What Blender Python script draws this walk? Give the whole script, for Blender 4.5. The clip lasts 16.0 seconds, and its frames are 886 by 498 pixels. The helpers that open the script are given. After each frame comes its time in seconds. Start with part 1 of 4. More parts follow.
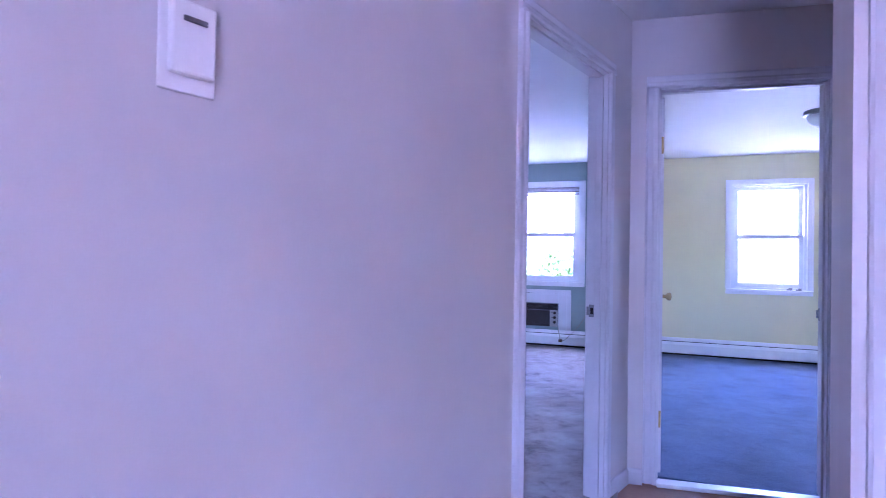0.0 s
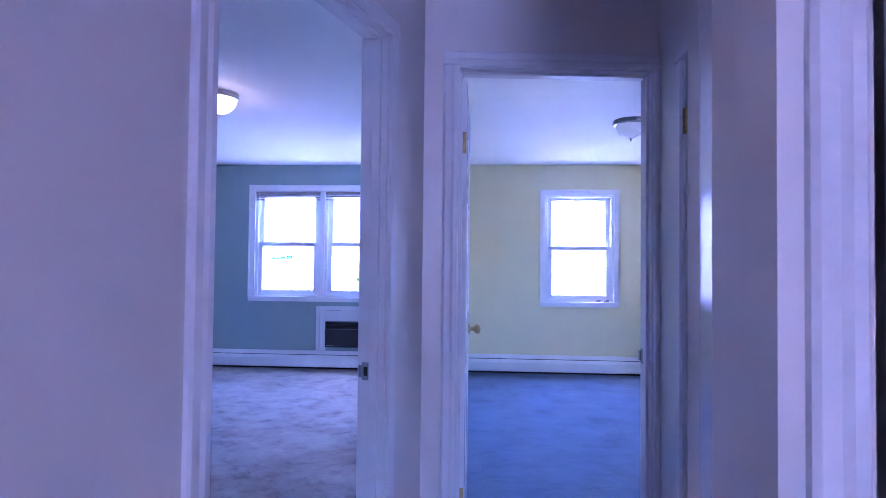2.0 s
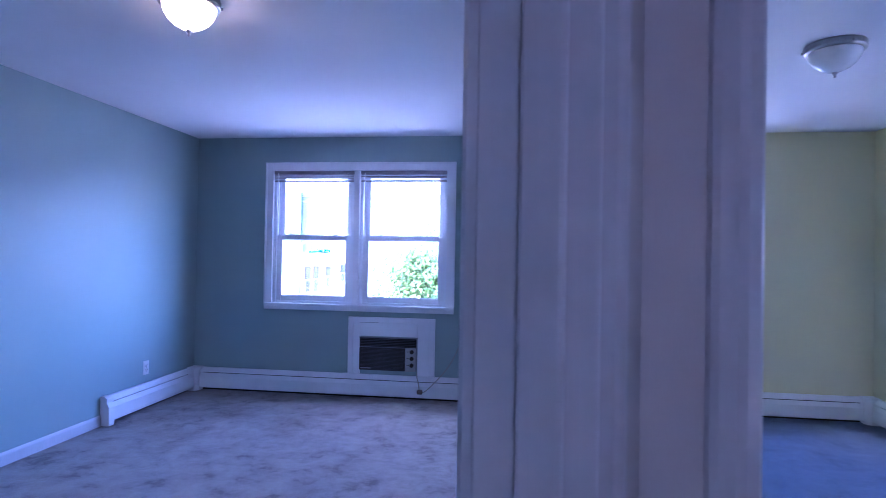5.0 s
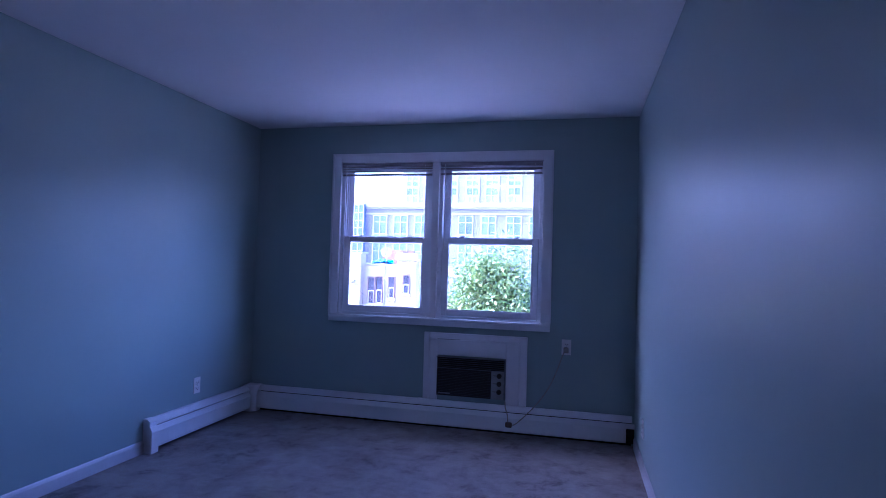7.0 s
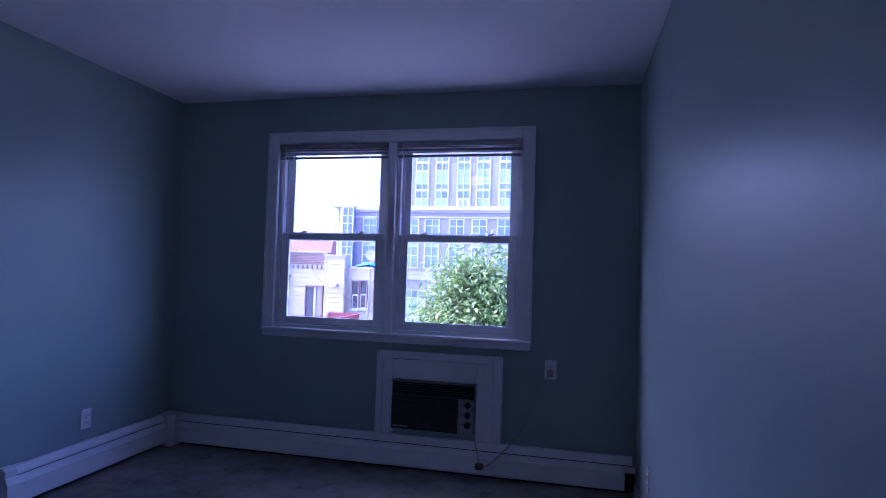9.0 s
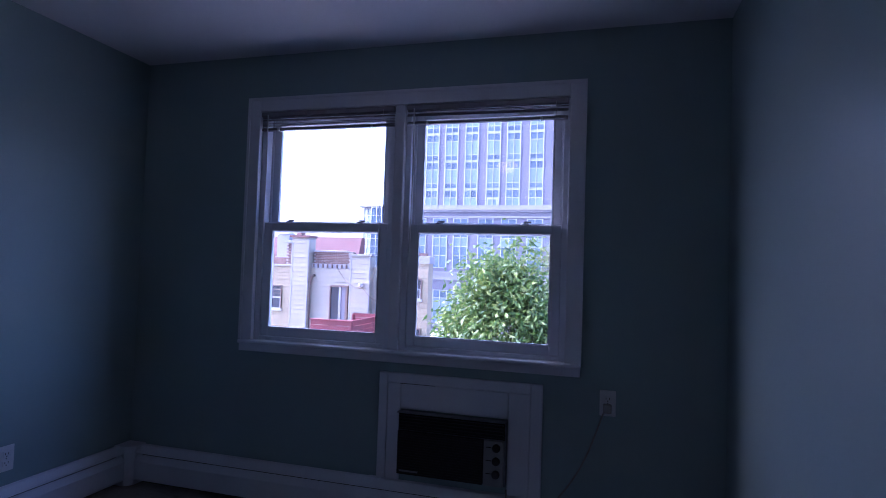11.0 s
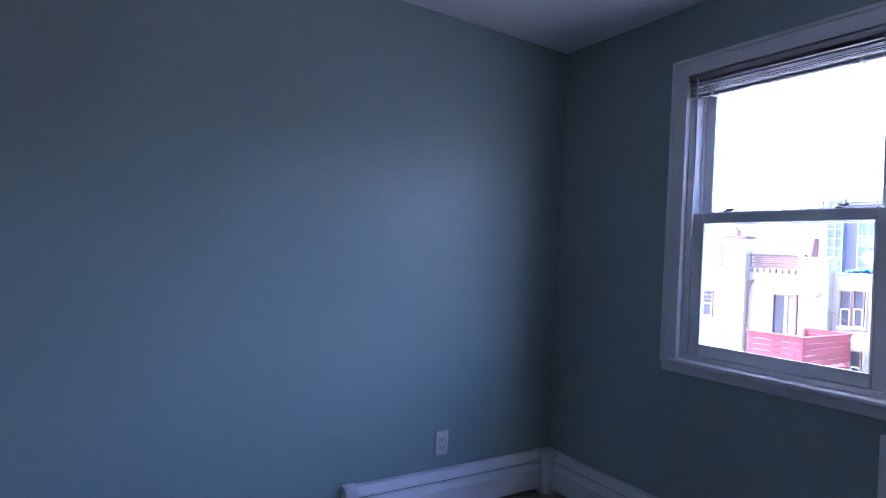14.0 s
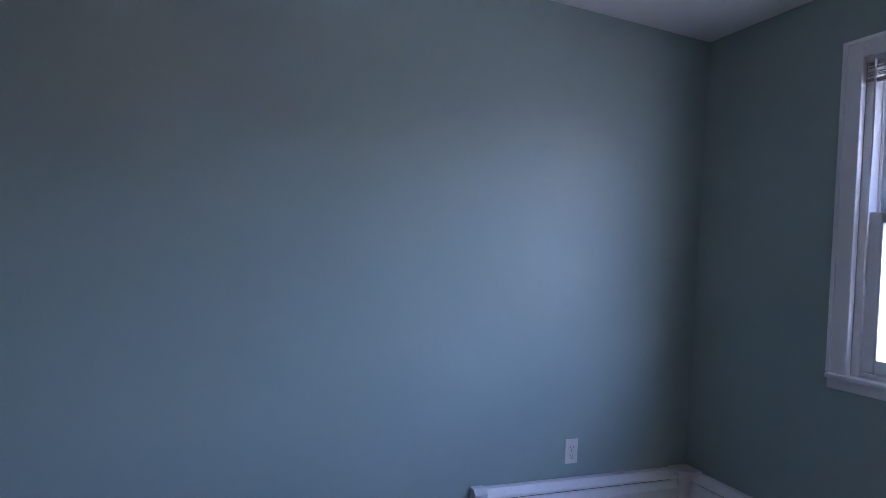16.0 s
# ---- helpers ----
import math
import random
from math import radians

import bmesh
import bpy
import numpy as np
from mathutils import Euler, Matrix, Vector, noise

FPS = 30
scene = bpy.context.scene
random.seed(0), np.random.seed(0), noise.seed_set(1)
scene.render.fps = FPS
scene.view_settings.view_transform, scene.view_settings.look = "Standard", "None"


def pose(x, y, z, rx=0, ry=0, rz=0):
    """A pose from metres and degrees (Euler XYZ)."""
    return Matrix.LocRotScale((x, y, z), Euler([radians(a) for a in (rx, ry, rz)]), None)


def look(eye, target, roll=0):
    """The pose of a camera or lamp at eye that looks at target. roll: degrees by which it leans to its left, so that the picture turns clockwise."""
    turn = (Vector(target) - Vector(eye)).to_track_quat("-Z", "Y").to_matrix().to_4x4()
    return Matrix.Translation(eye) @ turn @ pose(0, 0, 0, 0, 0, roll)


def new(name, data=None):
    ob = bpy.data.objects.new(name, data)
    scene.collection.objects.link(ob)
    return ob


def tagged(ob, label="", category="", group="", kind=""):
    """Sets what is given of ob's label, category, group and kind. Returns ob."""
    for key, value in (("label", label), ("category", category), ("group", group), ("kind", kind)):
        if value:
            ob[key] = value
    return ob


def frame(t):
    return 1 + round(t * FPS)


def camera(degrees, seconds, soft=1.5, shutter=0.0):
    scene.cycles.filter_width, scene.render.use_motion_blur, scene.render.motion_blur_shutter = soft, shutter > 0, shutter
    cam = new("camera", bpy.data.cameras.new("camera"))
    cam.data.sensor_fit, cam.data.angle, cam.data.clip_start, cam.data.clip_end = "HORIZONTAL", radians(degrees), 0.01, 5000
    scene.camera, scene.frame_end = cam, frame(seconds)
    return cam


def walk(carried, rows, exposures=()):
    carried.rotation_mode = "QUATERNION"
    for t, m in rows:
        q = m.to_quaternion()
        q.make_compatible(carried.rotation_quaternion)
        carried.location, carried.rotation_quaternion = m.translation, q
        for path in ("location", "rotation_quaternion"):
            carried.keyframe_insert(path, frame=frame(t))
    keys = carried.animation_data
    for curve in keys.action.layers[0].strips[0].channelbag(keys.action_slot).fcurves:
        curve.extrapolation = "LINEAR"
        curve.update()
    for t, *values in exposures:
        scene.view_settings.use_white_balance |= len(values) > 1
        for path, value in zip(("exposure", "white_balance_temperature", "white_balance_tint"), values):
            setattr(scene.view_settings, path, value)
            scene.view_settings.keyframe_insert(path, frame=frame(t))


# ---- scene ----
cam = camera(76.7, 16.0, soft=0.9, shutter=0.15)
PATH = [
    (0, (-1.307, 0.001, 1.142), (-2.005, 1.875, 1.171), 1.0),
    (0.5, (-1.271, 0.194, 1.2), (-1.758, 2.134, 1.238), 0.9),
    (1, (-1.28, 0.452, 1.241), (-1.58, 2.428, 1.284), 0.6),
    (1.5, (-1.254, 0.701, 1.25), (-1.439, 2.692, 1.294), 0.7),
    (2, (-1.201, 0.908, 1.265), (-1.324, 2.903, 1.313), 0.6),
    (2.5, (-1.211, 1.141, 1.268), (-1.232, 3.14, 1.317), 0.5),
    (3, (-1.197, 1.378, 1.257), (-1.108, 3.375, 1.308), 0.6),
    (3.5, (-1.222, 1.68, 1.255), (-1.117, 3.677, 1.303), 0.7),
    (4, (-1.332, 1.965, 1.276), (-1.257, 3.963, 1.318), 0.9),
    (4.5, (-1.438, 2.206, 1.278), (-1.470, 4.206, 1.317), 1.0),
    (5, (-1.564, 2.385, 1.314), (-1.823, 4.368, 1.338), 1.0),
    (5.2, (-1.626, 2.489, 1.325), (-1.946, 4.464, 1.345), 1.2),
    (7.5, (-1.932, 3.305, 1.24), (-2.403, 5.248, 1.315), 1.7),
    (8, (-1.927, 3.539, 1.248), (-2.369, 5.488, 1.327), 1.7),
    (8.5, (-1.892, 3.743, 1.253), (-2.328, 5.693, 1.333), 1.7),
    (11, (-2.037, 4.766, 1.253), (-2.579, 6.689, 1.33), 1.9),
    (11.5, (-2.119, 4.869, 1.234), (-2.78, 6.755, 1.309), 1.9),
    (12, (-2.144, 4.972, 1.228), (-3.197, 6.671, 1.29), 2.2),
    (12.5, (-2.238, 5.085, 1.235), (-3.503, 6.634, 1.285), 2.5),
    (13, (-2.314, 5.148, 1.234), (-3.696, 6.592, 1.277), 2.7),
    (13.5, (-2.349, 5.197, 1.239), (-3.897, 6.463, 1.269), 2.8),
    (14, (-2.332, 5.215, 1.247), (-4.019, 6.29, 1.269), 2.9),
    (14.5, (-2.324, 5.209, 1.244), (-4.1, 6.128, 1.255), 3.1),
    (15, (-2.324, 5.207, 1.256), (-4.158, 6.005, 1.262), 3.2),
    (15.5, (-2.392, 5.158, 1.234), (-4.234, 5.937, 1.246), 3.4),
    (16, (-2.412, 5.134, 1.22), (-4.27, 5.873, 1.238), 3.6),
]
# seconds, stops, kelvin, tint
EXPOSURES = [
    (0.0, 5.02, 4450, 52), (1.5, 4.77, 4220, 54), (2.5, 4.5, 4200, 53), (3.5, 4.25, 4220, 55), (4.5, 3.9, 4190, 50), (5.2, 3.85, 4210, 43),
    (7.3, 2.15, 4230, 50), (8.5, 1.8, 4330, 50), (10.8, 1.22, 4600, 40), (12.0, 1.0, 4740, 37), (12.5, 0.92, 4870, 35),
    (13.0, 1.05, 4880, 34), (13.5, 2.15, 4880, 32), (14.0, 2.6, 4900, 31), (15.0, 2.85, 5080, 29), (16.0, 3.08, 5350, 29),
]
walk(cam, [(t, look(eye, target, roll)) for t, eye, target, roll in PATH], EXPOSURES)

# ---- plan, metres ----
CEIL = 2.405
BX0, BX1, BY0, WINY = -4.62, -1.50, 1.50, 7.43      # blue room
YX0, YX1 = -1.385, 1.37                              # yellow room
GROUND = -7.5

# ---- world and sun ----
world = bpy.data.worlds.new("world")
scene.world = world
world.use_nodes = True
wn = world.node_tree.nodes
sky = wn.new("ShaderNodeTexSky")
sky.sky_type = 'NISHITA'
sky.sun_disc = False
sky.sun_elevation = radians(45)
sky.sun_rotation = radians(265)
sky.air_density, sky.dust_density, sky.ozone_density = 1.2, 6.0, 0.6
world.node_tree.links.new(sky.outputs[0], wn["Background"].inputs[0])
wn["Background"].inputs[1].default_value = 0.45
sun = new("sun", bpy.data.lights.new("sun", 'SUN'))
sun.data.energy, sun.data.angle, sun.data.color = 3.3, radians(3), (1.0, 0.97, 0.94)
sun.matrix_world = look((-50, -4, 50), (0, 0, 0))


def portal(x, y, z, w, h, rz):
    """Guides the sky's light through a window opening; gives none of its own."""
    ob = new("window_portal", bpy.data.lights.new("window_portal", 'AREA'))
    ob.data.shape, ob.data.size, ob.data.size_y = 'RECTANGLE', w, h
    ob.data.cycles.is_portal = True
    ob.matrix_world = pose(x, y, z, -90, 0, rz)


portal(-3.016, WINY + 0.17, 1.47, 1.66, 1.24, 0)
portal(-0.033, WINY + 0.17, 1.44, 0.78, 1.23, 0)
# guide for the unseen side opening added to brighten the yellow room
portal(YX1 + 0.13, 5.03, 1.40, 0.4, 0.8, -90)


# ---- materials ----
def material(name, rough=0.6, metal=0.0):
    m = bpy.data.materials.new(name)
    m.use_nodes = True
    p = m.node_tree.nodes["Principled BSDF"]
    p.inputs["Roughness"].default_value = rough
    p.inputs["Metallic"].default_value = metal
    return m, m.node_tree, p


def node(nt, kind, **kw):
    n = nt.nodes.new(kind)
    for k, v in kw.items():
        n.inputs[k.replace("_", " ")].default_value = v
    return n


def mottled(name, a, b, scale=6.0, fine=120.0, rough=0.6, bump=0.15, dist=0.002, metal=0.0, rough_var=0.06, pieces=0.0, spec=0.5):
    """A surface whose colour wanders between a and b at two scales, with fine relief."""
    m, nt, p = material(name, rough, metal)
    L = nt.links
    tc = nt.nodes.new("ShaderNodeTexCoord")
    n1 = node(nt, "ShaderNodeTexNoise", Scale=scale, Detail=6.0, Roughness=0.6)
    n2 = node(nt, "ShaderNodeTexNoise", Scale=fine, Detail=4.0, Roughness=0.6)
    L.new(tc.outputs["Object"], n1.inputs["Vector"])
    L.new(tc.outputs["Object"], n2.inputs["Vector"])
    add = nt.nodes.new("ShaderNodeMath")
    add.operation = 'MULTIPLY_ADD'
    add.inputs[1].default_value = 0.35
    L.new(n2.outputs["Fac"], add.inputs[0])
    sub = nt.nodes.new("ShaderNodeMath")
    sub.operation = 'SUBTRACT'
    sub.inputs[1].default_value = 0.175
    L.new(n1.outputs["Fac"], sub.inputs[0])
    L.new(sub.outputs[0], add.inputs[2])
    ramp = nt.nodes.new("ShaderNodeValToRGB")
    ramp.color_ramp.elements[0].position, ramp.color_ramp.elements[1].position = 0.3, 0.7
    ramp.color_ramp.elements[0].color, ramp.color_ramp.elements[1].color = (*a, 1), (*b, 1)
    L.new(add.outputs[0], ramp.inputs[0])
    out = ramp.outputs[0]
    if pieces:
        oi = nt.nodes.new("ShaderNodeObjectInfo")
        hsv = nt.nodes.new("ShaderNodeHueSaturation")
        mr = nt.nodes.new("ShaderNodeMapRange")
        mr.inputs["To Min"].default_value, mr.inputs["To Max"].default_value = 1 - pieces, 1 + pieces
        L.new(oi.outputs["Random"], mr.inputs["Value"])
        L.new(mr.outputs[0], hsv.inputs["Value"])
        L.new(out, hsv.inputs["Color"])
        out = hsv.outputs[0]
    L.new(out, p.inputs["Base Color"])
    rr = nt.nodes.new("ShaderNodeMapRange")
    rr.inputs["To Min"].default_value, rr.inputs["To Max"].default_value = max(0.02, rough - rough_var), rough + rough_var
    L.new(n1.outputs["Fac"], rr.inputs["Value"])
    L.new(rr.outputs[0], p.inputs["Roughness"])
    p.inputs["Specular IOR Level"].default_value = spec
    if bump:
        bp = node(nt, "ShaderNodeBump", Strength=bump, Distance=dist)
        L.new(n2.outputs["Fac"], bp.inputs["Height"])
        L.new(bp.outputs[0], p.inputs["Normal"])
    return m


def carpet_material(name, dark, mid, light, patch=3.2, worn=(0.9, 0.9, 0.9)):
    """Cut pile: brushed patches, tufts and fine fibre relief."""
    m, nt, p = material(name, 0.95)
    p.inputs["Specular IOR Level"].default_value = 0.1
    p.inputs["Sheen Weight"].default_value = 0.25
    p.inputs["Sheen Roughness"].default_value = 0.6
    L = nt.links
    tc = nt.nodes.new("ShaderNodeTexCoord")
    warp = node(nt, "ShaderNodeTexNoise", Scale=2.2, Detail=3.0)
    L.new(tc.outputs["Object"], warp.inputs["Vector"])
    mixv = nt.nodes.new("ShaderNodeMixRGB")
    mixv.blend_type = 'ADD'
    mixv.inputs[0].default_value = 0.12
    L.new(tc.outputs["Object"], mixv.inputs[1])
    L.new(warp.outputs["Color"], mixv.inputs[2])
    big = node(nt, "ShaderNodeTexNoise", Scale=patch, Detail=9.0, Roughness=0.72, Distortion=0.15)
    L.new(mixv.outputs[0], big.inputs["Vector"])
    fine = node(nt, "ShaderNodeTexNoise", Scale=160.0, Detail=4.0, Roughness=0.7)
    L.new(tc.outputs["Object"], fine.inputs["Vector"])
    ma = nt.nodes.new("ShaderNodeMath")
    ma.operation = 'MULTIPLY_ADD'
    ma.inputs[1].default_value = 0.22
    L.new(fine.outputs["Fac"], ma.inputs[0])
    L.new(big.outputs["Fac"], ma.inputs[2])
    ramp = nt.nodes.new("ShaderNodeValToRGB")
    e = ramp.color_ramp.elements
    e[0].position, e[0].color = 0.46, (*dark, 1)
    e[1].position, e[1].color = 0.72, (*light, 1)
    k = e.new(0.56)
    k.color = (*mid, 1)
    L.new(ma.outputs[0], ramp.inputs[0])
    # broad worn, browner areas
    wide = node(nt, "ShaderNodeTexNoise", Scale=0.8, Detail=5.0, Roughness=0.65)
    L.new(tc.outputs["Object"], wide.inputs["Vector"])
    wr = nt.nodes.new("ShaderNodeValToRGB")
    wr.color_ramp.elements[0].position, wr.color_ramp.elements[1].position = 0.50, 0.66
    wr.color_ramp.elements[0].color, wr.color_ramp.elements[1].color = (1, 1, 1, 1), (*worn, 1)
    L.new(wide.outputs["Fac"], wr.inputs[0])
    mul = nt.nodes.new("ShaderNodeMixRGB")
    mul.blend_type = 'MULTIPLY'
    mul.inputs[0].default_value = 1.0
    L.new(ramp.outputs[0], mul.inputs[1])
    L.new(wr.outputs[0], mul.inputs[2])
    L.new(mul.outputs[0], p.inputs["Base Color"])
    tuft = node(nt, "ShaderNodeTexNoise", Scale=45.0, Detail=6.0, Roughness=0.75)
    L.new(tc.outputs["Object"], tuft.inputs["Vector"])
    hs = nt.nodes.new("ShaderNodeMath")
    hs.operation = 'MULTIPLY_ADD'
    hs.inputs[1].default_value = 0.6
    L.new(big.outputs["Fac"], hs.inputs[0])
    L.new(tuft.outputs["Fac"], hs.inputs[2])
    bp = node(nt, "ShaderNodeBump", Strength=0.7, Distance=0.012)
    L.new(hs.outputs[0], bp.inputs["Height"])
    L.new(bp.outputs[0], p.inputs["Normal"])
    return m


def glow_material(name, color, strength):
    m, nt, p = material(name, 0.35)
    p.inputs["Base Color"].default_value = (*color, 1)
    p.inputs["Emission Color"].default_value = (*color, 1)
    p.inputs["Emission Strength"].default_value = strength
    return m


def glass_material(name, tint=(1, 1, 1), rough=0.0):
    m, nt, p = material(name, rough)
    p.inputs["Base Color"].default_value = (*tint, 1)
    p.inputs["Transmission Weight"].default_value = 1.0
    p.inputs["IOR"].default_value = 1.45
    return m


M_BLUE = mottled("teal_wall_paint", (0.315, 0.395, 0.37), (0.335, 0.415, 0.39), 1.5, 220, 0.40, 0.05, 0.001, rough_var=0.04, spec=0.3)
M_YELLOW = mottled("pale_yellow_wall_paint", (0.74, 0.695, 0.41), (0.78, 0.735, 0.45), 1.5, 220, 0.38, 0.05, 0.001, rough_var=0.04)
M_HALL = mottled("off_white_wall_paint", (0.56, 0.51, 0.48), (0.60, 0.55, 0.52), 1.5, 220, 0.36, 0.05, 0.001, rough_var=0.03)
M_GLOSS = mottled("white_enamel_wall", (0.62, 0.58, 0.56), (0.66, 0.62, 0.60), 2.0, 25, 0.24, 0.06, 0.001, rough_var=0.03)
M_CEIL = mottled("ceiling_paint", (0.78, 0.77, 0.76), (0.82, 0.81, 0.80), 1.2, 150, 0.8, 0.08, 0.001)
# same white trim twice: M_TRIM's base darkened for hall shade, M_WTRIM left light
M_TRIM = mottled("white_trim_shade_tone", (0.57, 0.55, 0.56), (0.63, 0.61, 0.62), 4, 90, 0.36, 0.05, 0.0008, rough_var=0.04)
M_WTRIM = mottled("white_trim_light_tone", (0.78, 0.77, 0.78), (0.84, 0.83, 0.84), 4, 90, 0.36, 0.05, 0.0008, rough_var=0.04)
M_DOOR = mottled("white_door_enamel", (0.66, 0.64, 0.66), (0.72, 0.70, 0.72), 3, 70, 0.19, 0.06, 0.0008, rough_var=0.03)
M_HEATER = mottled("heater_enamel", (0.76, 0.75, 0.76), (0.83, 0.82, 0.83), 5, 60, 0.38, 0.05, 0.001)
M_VINYL = mottled("white_vinyl", (0.78, 0.79, 0.82), (0.84, 0.85, 0.88), 6, 80, 0.35, 0.04, 0.0006)
M_BEIGE_CARPET = carpet_material("taupe_carpet", (0.125, 0.10, 0.09), (0.255, 0.215, 0.19), (0.34, 0.295, 0.265), 6.0, (0.62, 0.55, 0.50))
M_BLUE_CARPET = carpet_material("blue_carpet", (0.045, 0.068, 0.13), (0.072, 0.105, 0.185), (0.10, 0.14, 0.24), 3.5)
M_WOOD = mottled("red_oak_floor", (0.28, 0.12, 0.05), (0.42, 0.20, 0.09), 4, 60, 0.3, 0.1, 0.001, pieces=0.15)
M_NICKEL = mottled("brushed_nickel", (0.36, 0.35, 0.34), (0.48, 0.47, 0.45), 10, 300, 0.3, 0.05, 0.0004, metal=1.0)
M_BRASS = mottled("aged_brass", (0.30, 0.22, 0.09), (0.50, 0.38, 0.17), 30, 200, 0.35, 0.08, 0.0004, metal=1.0)
M_STEEL = mottled("dull_steel", (0.20, 0.20, 0.21), (0.32, 0.32, 0.33), 25, 200, 0.4, 0.05, 0.0004, metal=1.0)
# near-black for shade in gaps and holes; also the car's body and wheels
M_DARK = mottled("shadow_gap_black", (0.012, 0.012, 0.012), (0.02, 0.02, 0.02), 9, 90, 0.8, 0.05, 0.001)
M_ACBROWN = mottled("dark_brown_grille_plastic", (0.018, 0.013, 0.012), (0.032, 0.024, 0.022), 8, 120, 0.4, 0.1, 0.0008)
M_ACPANEL = mottled("tan_control_panel", (0.34, 0.32, 0.29), (0.40, 0.38, 0.35), 12, 160, 0.4, 0.05, 0.0005)
M_BLIND = mottled("grey_blind_slat", (0.30, 0.27, 0.28), (0.38, 0.35, 0.36), 12, 160, 0.45, 0.05, 0.0005)
M_PLASTIC = mottled("ivory_plastic", (0.74, 0.72, 0.68), (0.80, 0.78, 0.75), 14, 160, 0.3, 0.04, 0.0004)
M_CORD = mottled("beige_cord", (0.30, 0.27, 0.23), (0.40, 0.36, 0.31), 20, 160, 0.5, 0.05, 0.0004)
M_GLASS = glass_material("window_glass")
M_LAMP_ON = glow_material("lit_opal_glass", (1.0, 0.68, 0.35), 1.1)
M_LAMP_OFF = mottled("opal_glass", (0.72, 0.72, 0.72), (0.80, 0.80, 0.80), 5, 60, 0.25, 0.03, 0.0005)
# outdoors
M_GROUND = mottled("asphalt_and_yard", (0.19, 0.185, 0.18), (0.27, 0.265, 0.25), 0.15, 12, 0.9, 0.2, 0.01)
M_SIDING = mottled("cream_siding", (0.275, 0.25, 0.19), (0.32, 0.295, 0.23), 0.8, 20, 0.6, 0.08, 0.002, pieces=0.05)
M_SIDING2 = mottled("yellow_siding", (0.27, 0.225, 0.135), (0.32, 0.27, 0.17), 0.8, 20, 0.6, 0.08, 0.002, pieces=0.05)
M_BRICK = mottled("red_brick", (0.12, 0.070, 0.052), (0.23, 0.145, 0.115), 3, 40, 0.85, 0.3, 0.004, pieces=0.25)
M_MORTAR = mottled("mortar", (0.30, 0.27, 0.24), (0.40, 0.36, 0.32), 6, 40, 0.9, 0.2, 0.003)
M_CONCRETE = mottled("pale_stone_cladding", (0.155, 0.15, 0.175), (0.19, 0.185, 0.21), 0.15, 6, 0.7, 0.08, 0.004, pieces=0.04)
M_STONE2 = mottled("light_cornice_stone", (0.25, 0.245, 0.25), (0.30, 0.295, 0.30), 0.3, 8, 0.7, 0.05, 0.004)
M_CURTAIN = mottled("blue_window_glass", (0.105, 0.14, 0.175), (0.155, 0.205, 0.245), 0.35, 3, 0.15, 0.0, 0.0, pieces=0.25, spec=0.2)
# reflection on the tall office panes is put into this paler base colour
M_PALEGLASS = mottled("pale_reflecting_glass", (0.19, 0.255, 0.295), (0.25, 0.315, 0.355), 0.35, 3, 0.15, 0.0, 0.0, pieces=0.15, spec=0.25)
M_DARKGLASS = mottled("dark_house_glass", (0.02, 0.022, 0.026), (0.05, 0.055, 0.065), 1.5, 9, 0.10, 0.0, 0.0, rough_var=0.03)
M_MULLION = mottled("white_metal_mullion", (0.36, 0.37, 0.38), (0.42, 0.43, 0.44), 2, 30, 0.4, 0.0, 0.0)
M_DECK = mottled("red_deck_paint", (0.13, 0.022, 0.028), (0.19, 0.036, 0.042), 2, 30, 0.6, 0.1, 0.003, pieces=0.15)
M_TARP = mottled("blue_tarp", (0.03, 0.25, 0.62), (0.06, 0.34, 0.75), 3, 30, 0.4, 0.2, 0.01)
M_ROOF = mottled("dark_red_roof", (0.13, 0.065, 0.06), (0.18, 0.09, 0.08), 1, 20, 0.8, 0.1, 0.005)
M_BARK = mottled("bark", (0.09, 0.07, 0.05), (0.16, 0.12, 0.09), 8, 60, 0.9, 0.5, 0.01)
M_PIPE = mottled("brown_downpipe", (0.12, 0.08, 0.06), (0.18, 0.12, 0.09), 6, 50, 0.5, 0.05, 0.001)


def leaf_material(name, a, b, c):
    m, nt, p = material(name, 0.42)
    L = nt.links
    g = nt.nodes.new("ShaderNodeNewGeometry")
    ramp = nt.nodes.new("ShaderNodeValToRGB")
    e = ramp.color_ramp.elements
    e[0].color, e[1].color = (*a, 1), (*c, 1)
    k = e.new(0.55)
    k.color = (*b, 1)
    L.new(g.outputs["Random Per Island"], ramp.inputs[0])
    L.new(ramp.outputs[0], p.inputs["Base Color"])
    tr = nt.nodes.new("ShaderNodeBsdfTranslucent")
    L.new(ramp.outputs[0], tr.inputs["Color"])
    mx = nt.nodes.new("ShaderNodeMixShader")
    mx.inputs[0].default_value = 0.35
    L.new(p.outputs[0], mx.inputs[1])
    L.new(tr.outputs[0], mx.inputs[2])
    L.new(mx.outputs[0], nt.nodes["Material Output"].inputs["Surface"])
    return m


M_LEAF = leaf_material("green_leaves", (0.045, 0.095, 0.018), (0.11, 0.18, 0.035), (0.25, 0.30, 0.075))
M_LEAF2 = leaf_material("yellow_green_leaves", (0.09, 0.12, 0.03), (0.14, 0.17, 0.05), (0.20, 0.22, 0.08))


